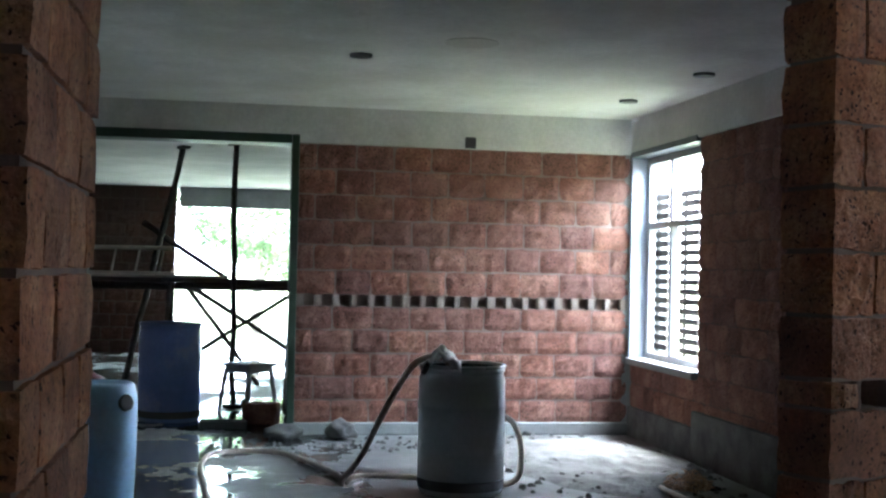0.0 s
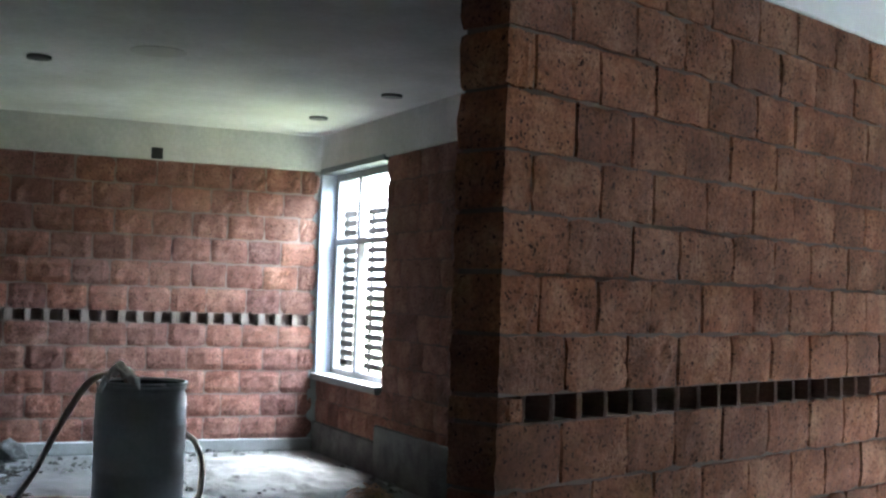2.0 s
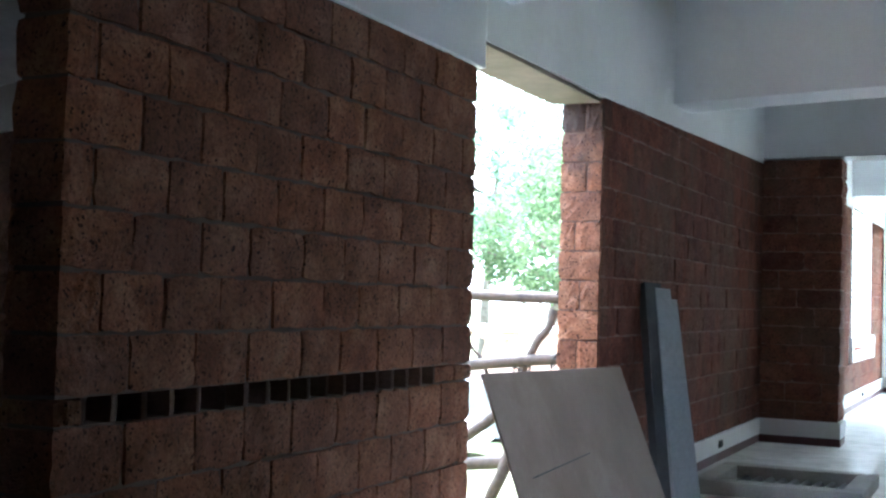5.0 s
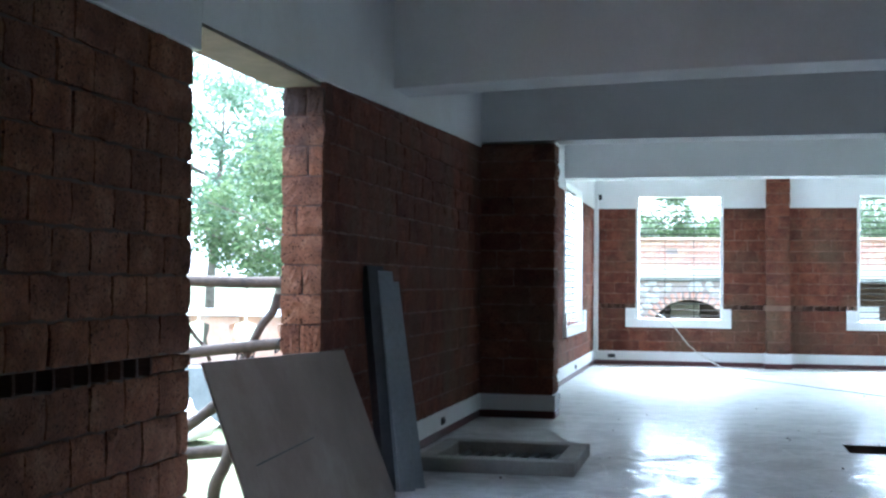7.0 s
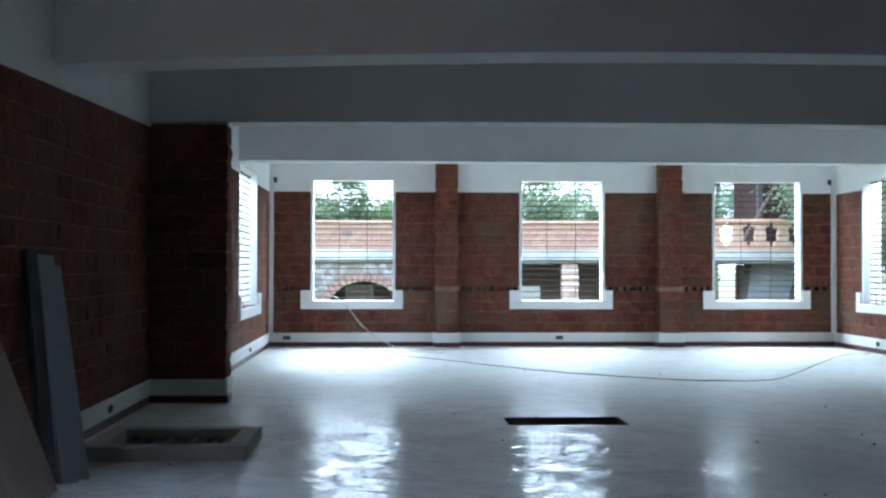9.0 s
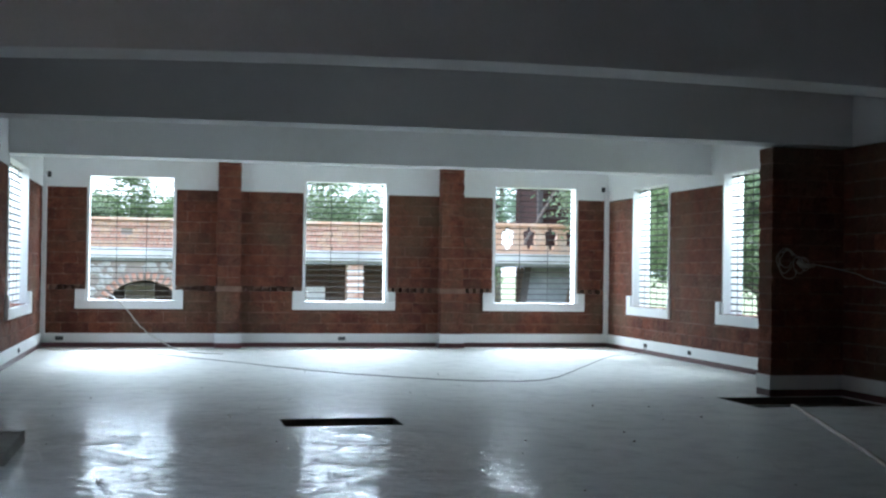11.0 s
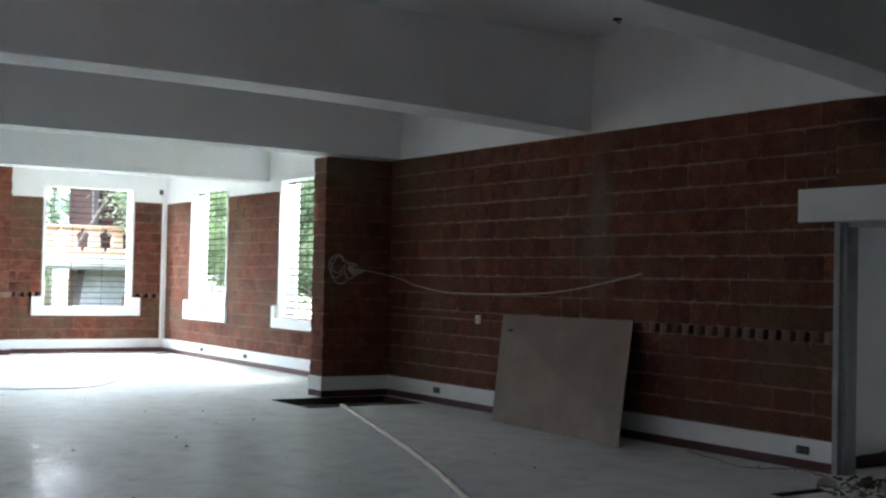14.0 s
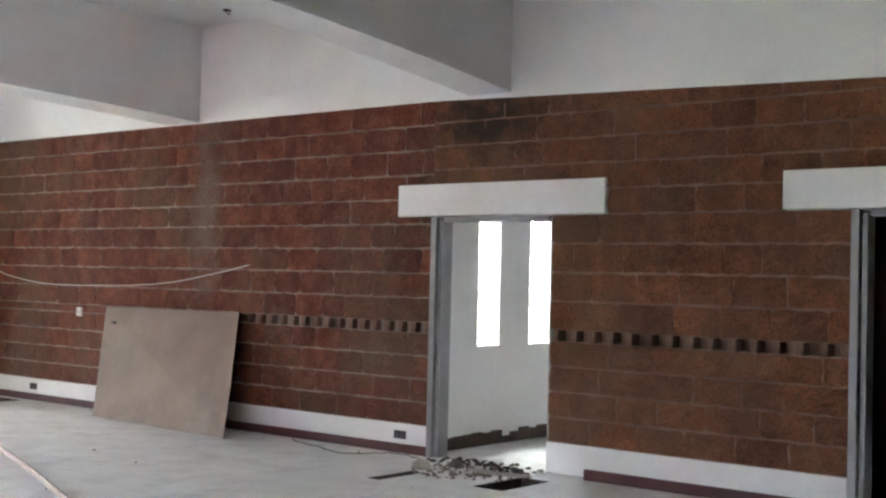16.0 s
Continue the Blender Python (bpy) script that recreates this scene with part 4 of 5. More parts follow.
def steel_channel(base, top, w, d, label, mat, turn=0.0):
    """A folded steel channel leaning on the wall."""
    b, t = Vector(base), Vector(top)
    length = (t - b).length
    z = (t - b).normalized()
    x = Vector((math.sin(turn), math.cos(turn), 0))
    x = (x - z * x.dot(z)).normalized()
    y = z.cross(x)
    ob = thing("steel_channel", label, "steel channel", group="steel channels on the wall")
    ob.matrix_basis = Matrix.Translation(b) @ Matrix((x, y, z)).transposed().to_4x4()
    part("web", bevelled((0, 0, 0), (w, 0.004, length), 0.001), mat, ob)
    part("flange", bevelled((0, 0.0045, 0), (0.004, d, length), 0.001), mat, ob)
    part("flange", bevelled((w - 0.004, 0.0045, 0), (w, d, length), 0.001), mat, ob)
    part("lip", bevelled((0.0045, d - 0.004, 0), (0.03, d, length), 0.001), mat, ob)
    part("lip", bevelled((w - 0.03, d - 0.004, 0), (w - 0.0045, d, length), 0.001), mat, ob)
    return ob


for base, top, w, dd, lab, mt in (((-3.5, -1.85, 0.006), (-3.77, -1.45, 1.64), 0.14, 0.1, "long dull grey folded steel channel leaning on the laterite wall", STEEL_DARK),
                                  ((-3.4, -1.82, 0.006), (-3.70, -1.4, 1.6), 0.13, 0.08, "bright galvanised steel channel leaning with others", STEEL),
                                  ((-3.35, -1.68, 0.006), (-3.67, -1.28, 1.52), 0.12, 0.07, "shorter galvanised steel channel leaning with others", STEEL),
                                  ((-3.36, -1.56, 0.006), (-3.68, -1.2, 1.4), 0.07, 0.04, "dark steel channel at the back of the stack", STEEL_DARK)):
    steel_channel(base, top, w, dd, lab, mt, radians(42))

cb = thing("sunken_frame", "raised pale cement kerb round a small open pit", "pit kerb")
for lo, hi in (((-3.54, -0.8, 0), (-2.26, -0.64, 0.115)), ((-3.54, 0.26, 0), (-2.26, 0.42, 0.115)), ((-3.54, -0.639, 0), (-3.4, 0.259, 0.115)), ((-2.42, -0.639, 0), (-2.26, 0.259, 0.115))):
    part("kerb", bevelled(lo, hi, 0.008), PALECEMENT, cb)
for i in range(9):
    part("ridge", tube(bmesh.new(), [(-3.33 + i * 0.1, -0.63, 0.0), (-3.31 + i * 0.1, 0.25, 0.005)], 0.034, 8), CEMENT, cb)
pv = thing("plank", "old plank lying in the trench by the pilaster", "plank", pose(5.7, 2.5, -0.085, 0, 0, 14))
part("board", bevelled((0, 0, 0), (1.05, 0.16, 0.03), 0.004), PALEWOOD, pv)
pv = thing("plank", "dark broken plank lying in the trench by the pilaster", "plank", pose(5.75, 2.95, -0.085, 0, 0, -4))
part("board", bevelled((0, 0, 0), (0.95, 0.12, 0.035), 0.004), DARKPOLE, pv)


def cord(name, pts, r, mat, label, category, wob=0.0, seed=1, steps=8, sides=6):
    return solid(name, tube(bmesh.new(), wavy(pts, steps, wob, seed), r, sides), mat, label, category, smooth=True)


cord("water_hose", [(6.0, 2.62, -0.06), (5.88, 2.36, 0.02), (5.74, 1.93, 0.024), (5.09, 0.04, 0.024), (4.56, -1.46, 0.024), (4.12, -2.61, 0.024), (3.79, -3.41, 0.024), (3.2, -4.9, 0.024), (2.3, -6.6, 0.024)], 0.022, HOSE, "pale dusty water hose lying across the floor", "hose", 0.006)
cord("floor_cable", [(-1.6, 11.4, 0.007), (-0.46, 9.81, 0.007), (0.44, 8.33, 0.007), (1.34, 7.08, 0.007), (2.35, 6.18, 0.007), (3.04, 5.77, 0.007), (4.05, 5.93, 0.007), (5.4, 8.2, 0.007), (6.6, 10.3, 0.007), (7.3, 10.8, 0.01), (7.47, 10.86, 0.12)], 0.006, GREYCORD, "thin grey cable lying slack on the floor", "cable", 0.01, 2)
cord("window_cable", [(-2.2, 13.1, 0.95), (-2.1, 12.92, 0.9), (-1.9, 12.86, 0.7), (-1.67, 12.8, 0.42), (-1.4, 12.75, 0.2), (-0.95, 12.0, 0.009), (-0.7, 11.4, 0.009), (-0.2, 11.0, 0.009)], 0.010, WHITECORD, "white cable hanging from the window to the floor", "cable", 0.008, 3)
wc = thing("wall_cable", "slack whitish cable along the laterite wall, coiled at its end", "cable")
part("cable", tube(bmesh.new(), wavy([(6.55, 3.45, 1.66), (6.9, 3.44, 1.62), (7.13, 3.1, 1.53), (7.14, 2.85, 1.47), (7.14, 2.04, 1.385), (7.14, 0.85, 1.39), (7.14, -0.1, 1.43), (7.14, -0.85, 1.53), (7.15, -1.46, 1.64)], 8, 0.004), 0.0055, 6), WHITECORD, wc, smooth=True)
rnd = random.Random(8)
for k, (cx, cz, r) in enumerate(((6.36, 1.68, 0.13), (6.4, 1.64, 0.16), (6.34, 1.72, 0.1), (6.52, 1.63, 0.09), (6.56, 1.66, 0.06), (6.6, 1.64, 0.07))):
    pts = [(cx + r * math.cos(a) * rnd.uniform(0.7, 1.1), 3.462 - 0.008 * k, cz + r * 1.15 * math.sin(a) * rnd.uniform(0.75, 1.1)) for a in (0.4 + 2 * math.pi * 0.86 * j / 8 for j in range(9))]
    part("coil", tube(bmesh.new(), wavy(pts, 4), 0.0075, 6), HOSE, wc, "dusty loop of the coiled cable", True)
part("bundle", tube(bmesh.new(), wavy([(6.5, 3.42, 1.68), (6.58, 3.41, 1.63), (6.66, 3.42, 1.62), (6.74, 3.44, 1.64)], 6, 0.008), [0.03] * 10 + [0.024] * 9, 8), HOSE, wc, "taped bundle of the cable", True)


def socket(m, label="black double wall socket in a recessed box"):
    s = thing("wall_socket", label, "socket", m, "wall sockets")
    face = part("plate", bevelled((-0.07, -0.03, -0.035), (0.07, -0.018, 0.035), 0.004), BLACK, s)
    part("outlet", lathe([(0.02, 0), (0.02, 0.008), (0.012, 0.01)], 12), STEEL_DARK, face).matrix_basis = pose(-0.03, -0.03, 0, 90)
    part("outlet", lathe([(0.02, 0), (0.02, 0.008), (0.012, 0.01)], 12), STEEL_DARK, face).matrix_basis = pose(0.03, -0.03, 0, 90)
    return s


first = socket(pose(2.12, YN, 0.165))
for m in (pose(-3.09, YN, 0.165), pose(W, 1.31, 0.165, 0, 0, 90), pose(XE, 2.256, 0.17, 0, 0, -90), pose(XE, -3.506, 0.165, 0, 0, -90), pose(XB1, 10.86, 0.165, 0, 0, -90), pose(XB1, 8.88, 0.165, 0, 0, -90), pose(XB0, 9.6, 0.165, 0, 0, 90)):
    copy_thing(first, m)
sw = thing("switch_box", "small white switch box on the laterite wall", "switch", pose(XE, 1.39, 1.08, 0, 0, -90))
case = part("case", bevelled((-0.04, -0.03, -0.05), (0.04, 0.002, 0.05), 0.005), PLASTER, sw)
part("rocker", bevelled((-0.012, -0.036, -0.02), (0.012, -0.0305, 0.02), 0.002), PALEWOOD, case)
for x, y, z, lab in ((XB0 + 0.1, YN - 0.06, 3.17, "small black wall bracket in the bay's corner"), (XB1 - 0.1, YN - 0.06, 3.17, "small black wall bracket in the bay's corner")):
    br = thing("wall_bracket", lab, "bracket", pose(x, y, z), "corner brackets")
    part("plate", bevelled((-0.04, 0.04, -0.05), (0.04, 0.058, 0.05), 0.004), BLACK, br)
    part("arm", tube(bmesh.new(), [(0, 0.04, 0), (0, -0.04, -0.01)], 0.014, 8), BLACK, br)
hk = thing("ceiling_hook", "dark fan hook in the white ceiling", "hook", pose(6.71, -1.54, 4.1))
part("rose", lathe([(0.025, -0.02), (0.045, -0.012), (0.045, -0.001)], 16), BLACK, hk)
part("hook", tube(bmesh.new(), wavy([(0, 0, -0.01), (0, 0.0, -0.03), (0.02, 0, -0.045), (0.035, 0, -0.03)], 5), 0.006, 6), BLACK, hk)


# ---- rubble ----
def lump(r, seed, flat=0.6):
    bm = bmesh.new()
    bmesh.ops.create_icosphere(bm, subdivisions=3, radius=r)
    o = Vector((seed * 7.3, seed * 1.7, 0))
    for v in bm.verts:
        k = 1 + 0.5 * noise.noise(v.co * (1.2 / r) + o) + 0.16 * noise.noise(v.co * (3.6 / r) + o) + 0.09 * noise.noise(v.co * (9 / r) + o)
        v.co = Vector((v.co.x * k, v.co.y * k, max(v.co.z * k * flat, -r * 0.3)))
    return bm


def scatter(name, label, n, area, size, mat, seed, z=0.0, m=None):
    """Loose crumbs in one mesh, strewn over an ellipse (cx, cy, rx, ry)."""
    rnd = random.Random(seed)
    verts, faces = [], []
    for i in range(n):
        a, q = rnd.uniform(0, 6.283), rnd.random() ** 0.6
        x, y, s = area[0] + area[2] * q * math.cos(a), area[1] + area[3] * q * math.sin(a), size * rnd.uniform(0.3, 1.3) ** 1.6
        k = len(verts)
        for dx, dy, dz in ((-1, -1, 0), (1, -1, 0), (1, 1, 0), (-1, 1, 0), (-0.6, -0.5, 1), (0.5, -0.6, 1), (0.6, 0.5, 1), (-0.5, 0.6, 1)):
            verts.append((x + dx * s * rnd.uniform(0.6, 1.3), y + dy * s * rnd.uniform(0.6, 1.3), z + dz * s * rnd.uniform(0.6, 1.3)))
        faces += [tuple(k + j for j in f) for f in ((0, 1, 5, 4), (1, 2, 6, 5), (2, 3, 7, 6), (3, 0, 4, 7), (4, 5, 6, 7))]
    me = bpy.data.meshes.new(name)
    me.from_pydata(verts, [], faces)
    me.materials.append(mat)
    ob = new(name, me)
    if m is not None:
        ob.matrix_basis = m
    return tagged(ob, label, "debris", kind="stuff")


scatter("door_debris", "broken mortar and soil strewn before the doorway", 220, (6.75, -4.6, 0.42, 0.55), 0.013, MORTAR_MID, 3, 0.0)
scatter("door_debris", "crumbs of red earth along the doorway", 160, (7.1, -4.5, 0.25, 0.6), 0.016, SOIL, 4, 0.0)
for i, (x, y, r, mat, lab) in enumerate(((6.62, -4.2, 0.075, PALEWOOD, "pale lump of old mortar by the doorway"), (6.9, -4.35, 0.06, RUBBLE, "broken piece of cement by the doorway"), (7.0, -4.9, 0.05, RUBBLE, "broken piece of cement by the doorway"))):
    solid("mortar_lump", lump(r, i + 3), mat, lab, "rubble", "doorway rubble", True, pose(x, y, r * 0.28))
for i, (x, y, rz, ln) in enumerate(((6.95, -5.05, 20, 0.4), (6.85, -4.9, -8, 0.35))):
    solid("tile_offcut", bevelled((0, 0, 0), (ln, 0.1, 0.018), 0.003), PALEWOOD, "pale broken tile strip by the doorway", "tile offcut", "tile offcuts", m=pose(x, y, 0.002, 0, 0, rz + 90))
cord("loose_wire", [(7.0, -2.3, 0.007), (6.85, -2.7, 0.02), (6.75, -3.2, 0.007), (6.95, -3.6, 0.03), (6.9, -4.0, 0.01)], 0.006, GREYCORD, "loose curly wire on the floor by the wall", "wire", 0.02, 5)
scatter("floor_crumbs", "tiny crumbs strewn on the cement floor", 100, (2.5, 0.5, 5.5, 7.5), 0.008, SOIL, 6)

# in the dark room beyond the second doorway
cr = thing("storage_box", "cream painted box standing in the dark room", "box", pose(7.75, -8.3, 0))
part("case", bevelled((0, -0.6, 0), (0.5, 0.3, 0.42), 0.01), PALEWOOD, cr)
part("lid", bevelled((-0.015, -0.615, 0.421), (0.515, 0.315, 0.45), 0.006), PALEWOOD, cr)
solid("cement_sack", lump(0.28, 12, 0.8), HOSE, "brown cement sack lying on the box", "sack", smooth=True, m=pose(8.0, -8.4, 0.53))


# ---- things in the drum room ----
turn_begin()
def drum(mat, h, r, label, lid=False):
    d = thing("plastic_drum", label, "drum", group="plastic drums")
    prof = [(r * 0.93, 0.0), (r * 0.97, 0.02), (r, 0.06), (r, h * 0.3), (r * 1.012, h * 0.32), (r * 1.012, h * 0.335), (r, h * 0.355), (r * 1.0, h * 0.66), (r * 1.012, h * 0.68), (r * 1.012, h * 0.695), (r, h * 0.715),
            (r * 0.995, h - 0.09), (r * 0.95, h - 0.05), (r * 0.965, h - 0.04), (r * 0.985, h - 0.03), (r * 0.985, h - 0.002), (r * 0.955, h), (r * 0.93, h - 0.006), (r * 0.92, h * 0.5), (r * 0.9, 0.05)]
    shell = part("body", lathe(prof, 40), mat, d, smooth=True)
    part("rim", tube(bmesh.new(), [(r * 0.975 * math.cos(a), r * 0.975 * math.sin(a), h) for a in (2 * math.pi * k / 40 for k in range(41))], 0.011, 8), mat, shell, smooth=True)
    part("dirt_band", lathe([(r * 0.955, 0.012), (r * 1.004, 0.055), (r * 1.005, 0.09), (r * 1.0, 0.1)], 40), RUBBLE, shell, "dark damp dirt round the drum's foot", True)
    part("inside", shell_of([(r * 0.924, h - 0.008), (r * 0.912, h * 0.5), (r * 0.89, 0.06)], 32), INSIDE_SHADE, shell, "dark liner carrying the shade inside the drum")
    return d


d = drum(GREYPL, 0.83, 0.285, "open grey plastic drum, worn, with a hose over its rim")
d.matrix_basis = pose(-8.08, -6.25, 0)
d = drum(BLUEPL, 0.9, 0.285, "blue plastic drum smeared with cement, standing in the doorway")
d.matrix_basis = pose(-12.35, -6.88, 0)
can = thing("jerry_can", "pale blue plastic can with a narrow shoulder and small mouth", "can", pose(-8.58, -8.47, 0))
shell = part("body", lathe([(0.17, 0), (0.19, 0.03), (0.198, 0.3), (0.2, 0.58), (0.196, 0.66), (0.182, 0.715), (0.17, 0.73), (0.155, 0.735), (0.15, 0.722), (0.02, 0.72)], 28), PALEBLUE, can, smooth=True)
# closed black stub: the open mouth's shade is put into its colour
part("mouth", lathe([(0.05, 0), (0.05, 0.03), (0.04, 0.035)], 16), BLACK, shell).matrix_basis = pose(0.165, 0.075, 0.62, 0, 75, 24)

rag = bmesh.new()
bmesh.ops.create_grid(rag, x_segments=14, y_segments=14, size=0.17)
for v in rag.verts:
    q = v.co.copy()
    v.co.z = 0.05 * math.exp(-q.x * q.x * 60) + 0.075 * noise.noise(q * 16) - max(0, -q.x - 0.05) * 0.5 - max(0, q.x - 0.04) * 0.3
    v.co.x *= 0.7
solid("wet_rag", rag, CLOTH, "crumpled white rag tied over the drum's rim", "rag", smooth=True, m=pose(-7.93, -6.50, 0.865, 0, 0, 60))
rag2 = bpy.data.objects["wet_rag"].modifiers.new("thickness", "SOLIDIFY")
rag2.thickness = 0.012
hs = thing("garden_hose", "long whitish hose looping over the floor and into the grey drum", "hose")
part("inlet", tube(bmesh.new(), wavy([(-8.0, -6.35, 0.6), (-7.98, -6.42, 0.86), (-7.95, -6.52, 0.9), (-7.98, -6.68, 0.84), (-8.15, -6.78, 0.55), (-8.32, -6.85, 0.25), (-8.48, -6.93, 0.04)], 8), 0.02, 8), HOSE, hs, smooth=True)
part("loop", tube(bmesh.new(), wavy([(-8.48, -6.93, 0.03), (-8.75, -6.8, 0.024), (-9.2, -6.75, 0.024), (-9.95, -6.78, 0.024), (-10.1, -7.2, 0.024), (-9.6, -7.5, 0.024), (-8.9, -7.72, 0.024), (-8.3, -7.9, 0.024)], 10, 0.004), 0.02, 8), HOSE, hs, smooth=True)
part("loop", tube(bmesh.new(), wavy([(-8.2, -5.92, 0.5), (-8.05, -5.85, 0.42), (-7.95, -5.86, 0.2), (-8.05, -5.9, 0.03), (-8.45, -6.25, 0.024), (-8.75, -6.62, 0.024), (-8.55, -6.85, 0.024)], 8), 0.02, 8), HOSE, hs, smooth=True)
cord("hose_end", [(-7.54, -5.0, 0.024), (-7.4, -5.06, 0.024), (-7.1, -5.15, 0.024)], 0.022, PALEWOOD, "short end of pale pipe on the floor", "pipe")

st = thing("plastic_stool", "dark plastic stool with splayed legs", "stool", pose(-12.75, -5.95, 0, 0, 0, 25))
part("seat", bevelled((-0.2, -0.2, 0.45), (0.2, 0.2, 0.485), 0.012, None, 2), FRAME_GREY, st)
part("apron", bevelled((-0.17, -0.17, 0.39), (0.17, 0.17, 0.449), 0.006), FRAME_GREY, st)
for sx in (-1, 1):
    for sy in (-1, 1):
        part("leg", tube(bmesh.new(), [(sx * 0.155, sy * 0.155, 0.43), (sx * 0.2, sy * 0.2, 0.0)], [0.028, 0.02], 6), FRAME_GREY, st)
for i, (p, sz, lab) in enumerate((((-11.75, -6.2, 0), (0.32, 0.2, 0.2), "loose laterite block by the doorway"), ((-11.6, -6.62, 0), (0.42, 0.16, 0.07), "flat cement block by the doorway"))):
    ob = solid("loose_block", bevelled((-sz[0] / 2, -sz[1] / 2, 0), (sz[0] / 2, sz[1] / 2, sz[2]), 0.015, None, 2), LAT_DRY if i == 0 else CEMENT, lab, "block", "loose blocks", m=pose(*p, 0, 0, 55 + 12 * i))
solid("cement_lump", lump(0.12, 5, 0.9), RUBBLE, "heap of hardened cement at the wall's foot", "rubble", "cement heaps", True, in_room(0.28, -2.62, 0.06))
solid("cement_lump", lump(0.15, 8, 0.5), RUBBLE, "low heap of cement sweepings at the wall's foot", "rubble", "cement heaps", True, in_room(0.25, -3.1, 0.05))
bm = bmesh.new()
bmesh.ops.create_grid(bm, x_segments=60, y_segments=40, size=1)
for v in bm.verts:
    q = Vector((v.co.x * 1.55, v.co.y * 0.8, 0))
    k = max(0.0, 1 - (v.co.x ** 2 + v.co.y ** 2))
    v.co = Vector((q.x, q.y, -0.012 + 0.11 * k ** 0.8 * (0.75 + 0.5 * noise.noise(q * 2.2)) + 0.03 * k * noise.noise(q * 9)))
tagged(solid("rubble_bank", bm, RUBBLE, "low bank of damp cement rubble along the window wall", "rubble", smooth=True, m=in_room(1.55, -0.78, 0)), kind="stuff")
scatter("floor_rubble", "cement crumbs and pebbles on the damp floor", 420, (1.9, -0.9, 1.9, 0.9), 0.018, RUBBLE, 7, 0.01, ROOM)
scatter("floor_rubble", "cement crumbs and pebbles on the damp floor", 160, (0.6, -2.6, 0.5, 1.0), 0.016, RUBBLE, 9, 0.0, ROOM)
solid("pebble", lump(0.06, 4), RUBBLE, "dark stone lying on the floor", "stone", "", True, in_room(1.75, -1.15, 0.03))
bm = bmesh.new()
rnd = random.Random(4)
for k in range(220):
    a, q = rnd.uniform(0, 6.28), rnd.random() ** 0.5 * 0.17
    c = Vector((q * math.cos(a), q * math.sin(a), 0.12 * (1 - (q / 0.17) ** 2) * rnd.random() + 0.006))
    dvec = Vector((rnd.uniform(-1, 1), rnd.uniform(-1, 1), rnd.uniform(-0.3, 0.4))).normalized() * rnd.uniform(0.04, 0.1)
    tube(bm, [c - dvec * 0.5, c + Vector((0, 0, 0.012)), c + dvec * 0.5], 0.0035, 3, False)
tagged(solid("straw_tuft", bm, STRAW, "reddish tuft of coir fibre on the floor", "coir", m=pose(-7.55, -4.77, 0)), kind="stuff")
for i, (x, y) in enumerate(((-8.33, -6.92), (-8.94, -4.23), (-7.59, -4.64))):
    hole = thing("ceiling_lamp_hole", "empty round lamp box in the raw ceiling", "lamp hole", pose(x, y, 2.85), "ceiling lamp holes")
    part("ring", lathe([(0.075, -0.018), (0.075, 0.0)], 20), RUBBLE, hole)
    # flat black disc stands for the shade in the empty hole
    part("recess", lathe([(0.062, -0.0195), (0.062, -0.0185)], 20), BLACK, hole)
part("patch", lathe([(0.17, -0.004), (0.165, 0.0)], 24), RAWPLASTER, tagged(thing("ceiling_patch", "round patch of fresh plaster on the ceiling", "plaster patch", pose(-7.56, -6.54, 2.85)), kind="structure"))
lb = thing("wall_lamp_box", "small open conduit box in the beam", "conduit box", in_room(0.006, -1.5, 2.585))
part("ring", bevelled((-0.01, -0.05, -0.05), (0.01, 0.05, 0.05), 0.006), BLACK, lb)

# ---- the veranda beyond the doorway ----
structure("floor_veranda", bevelled((-12.2, -9.0, -0.4), (-0.01, 0.2, -0.004), 0.005), WETFLOOR, "damp cement floor of the veranda", "floor", ROOM)
structure("ceiling_veranda", bevelled((-12.2, -9.0, 2.72), (-0.24, 1.0, 2.9), 0.005), RAWPLASTER, "pale raw ceiling of the veranda", "ceiling", ROOM)
structure("beam_veranda", bevelled((-10.0, -9.0, 2.72), (-9.7, 1.0, 3.0), 0.005), CEMENT, "dark cement edge beam of the veranda", "beam", ROOM)
structure("beam_veranda_low", bevelled((-9.95, -4.4, 2.4), (-9.75, 1.0, 2.719), 0.005), CEMENT, "dark cement lintel of the veranda", "beam", ROOM)
block_wall("wall_veranda", in_room(-9.8, -9.0, 0, 90), 4.55, 0, 2.719, 0.25, BLOCKS_SHADED, MORTAR_SHADED, "laterite wall of the veranda, darkened for shade", seed=51, course=0.21)
fr = thing("door_frame_green", "dark green painted frame lining the wide doorway", "door frame", ROOM, kind="structure")
part("jamb", bevelled((-0.24, DR - 0.05, 0.02), (0.02, DR + 0.014, 2.6), 0.006), GREENPAINT, fr)
part("head", bevelled((-0.24, -7.0, 2.52), (0.012, DR - 0.052, 2.6), 0.006), GREENPAINT, fr)


def pole(name, a, b, r0, r1, mat, label, group, wob=0.02, seed=1, category="pole"):
    a, b = Vector(a), Vector(b)
    rnd = random.Random(seed)
    n = 7
    pts = [a.lerp(b, i / n) + Vector((rnd.uniform(-wob, wob), rnd.uniform(-wob, wob), 0)) for i in range(n + 1)]
    return solid(name, tube(bmesh.new(), wavy(pts, 3), [r0 + (r1 - r0) * i / (n * 3) for i in range(n * 3 + 1)], 8), mat, label, category, group, True)


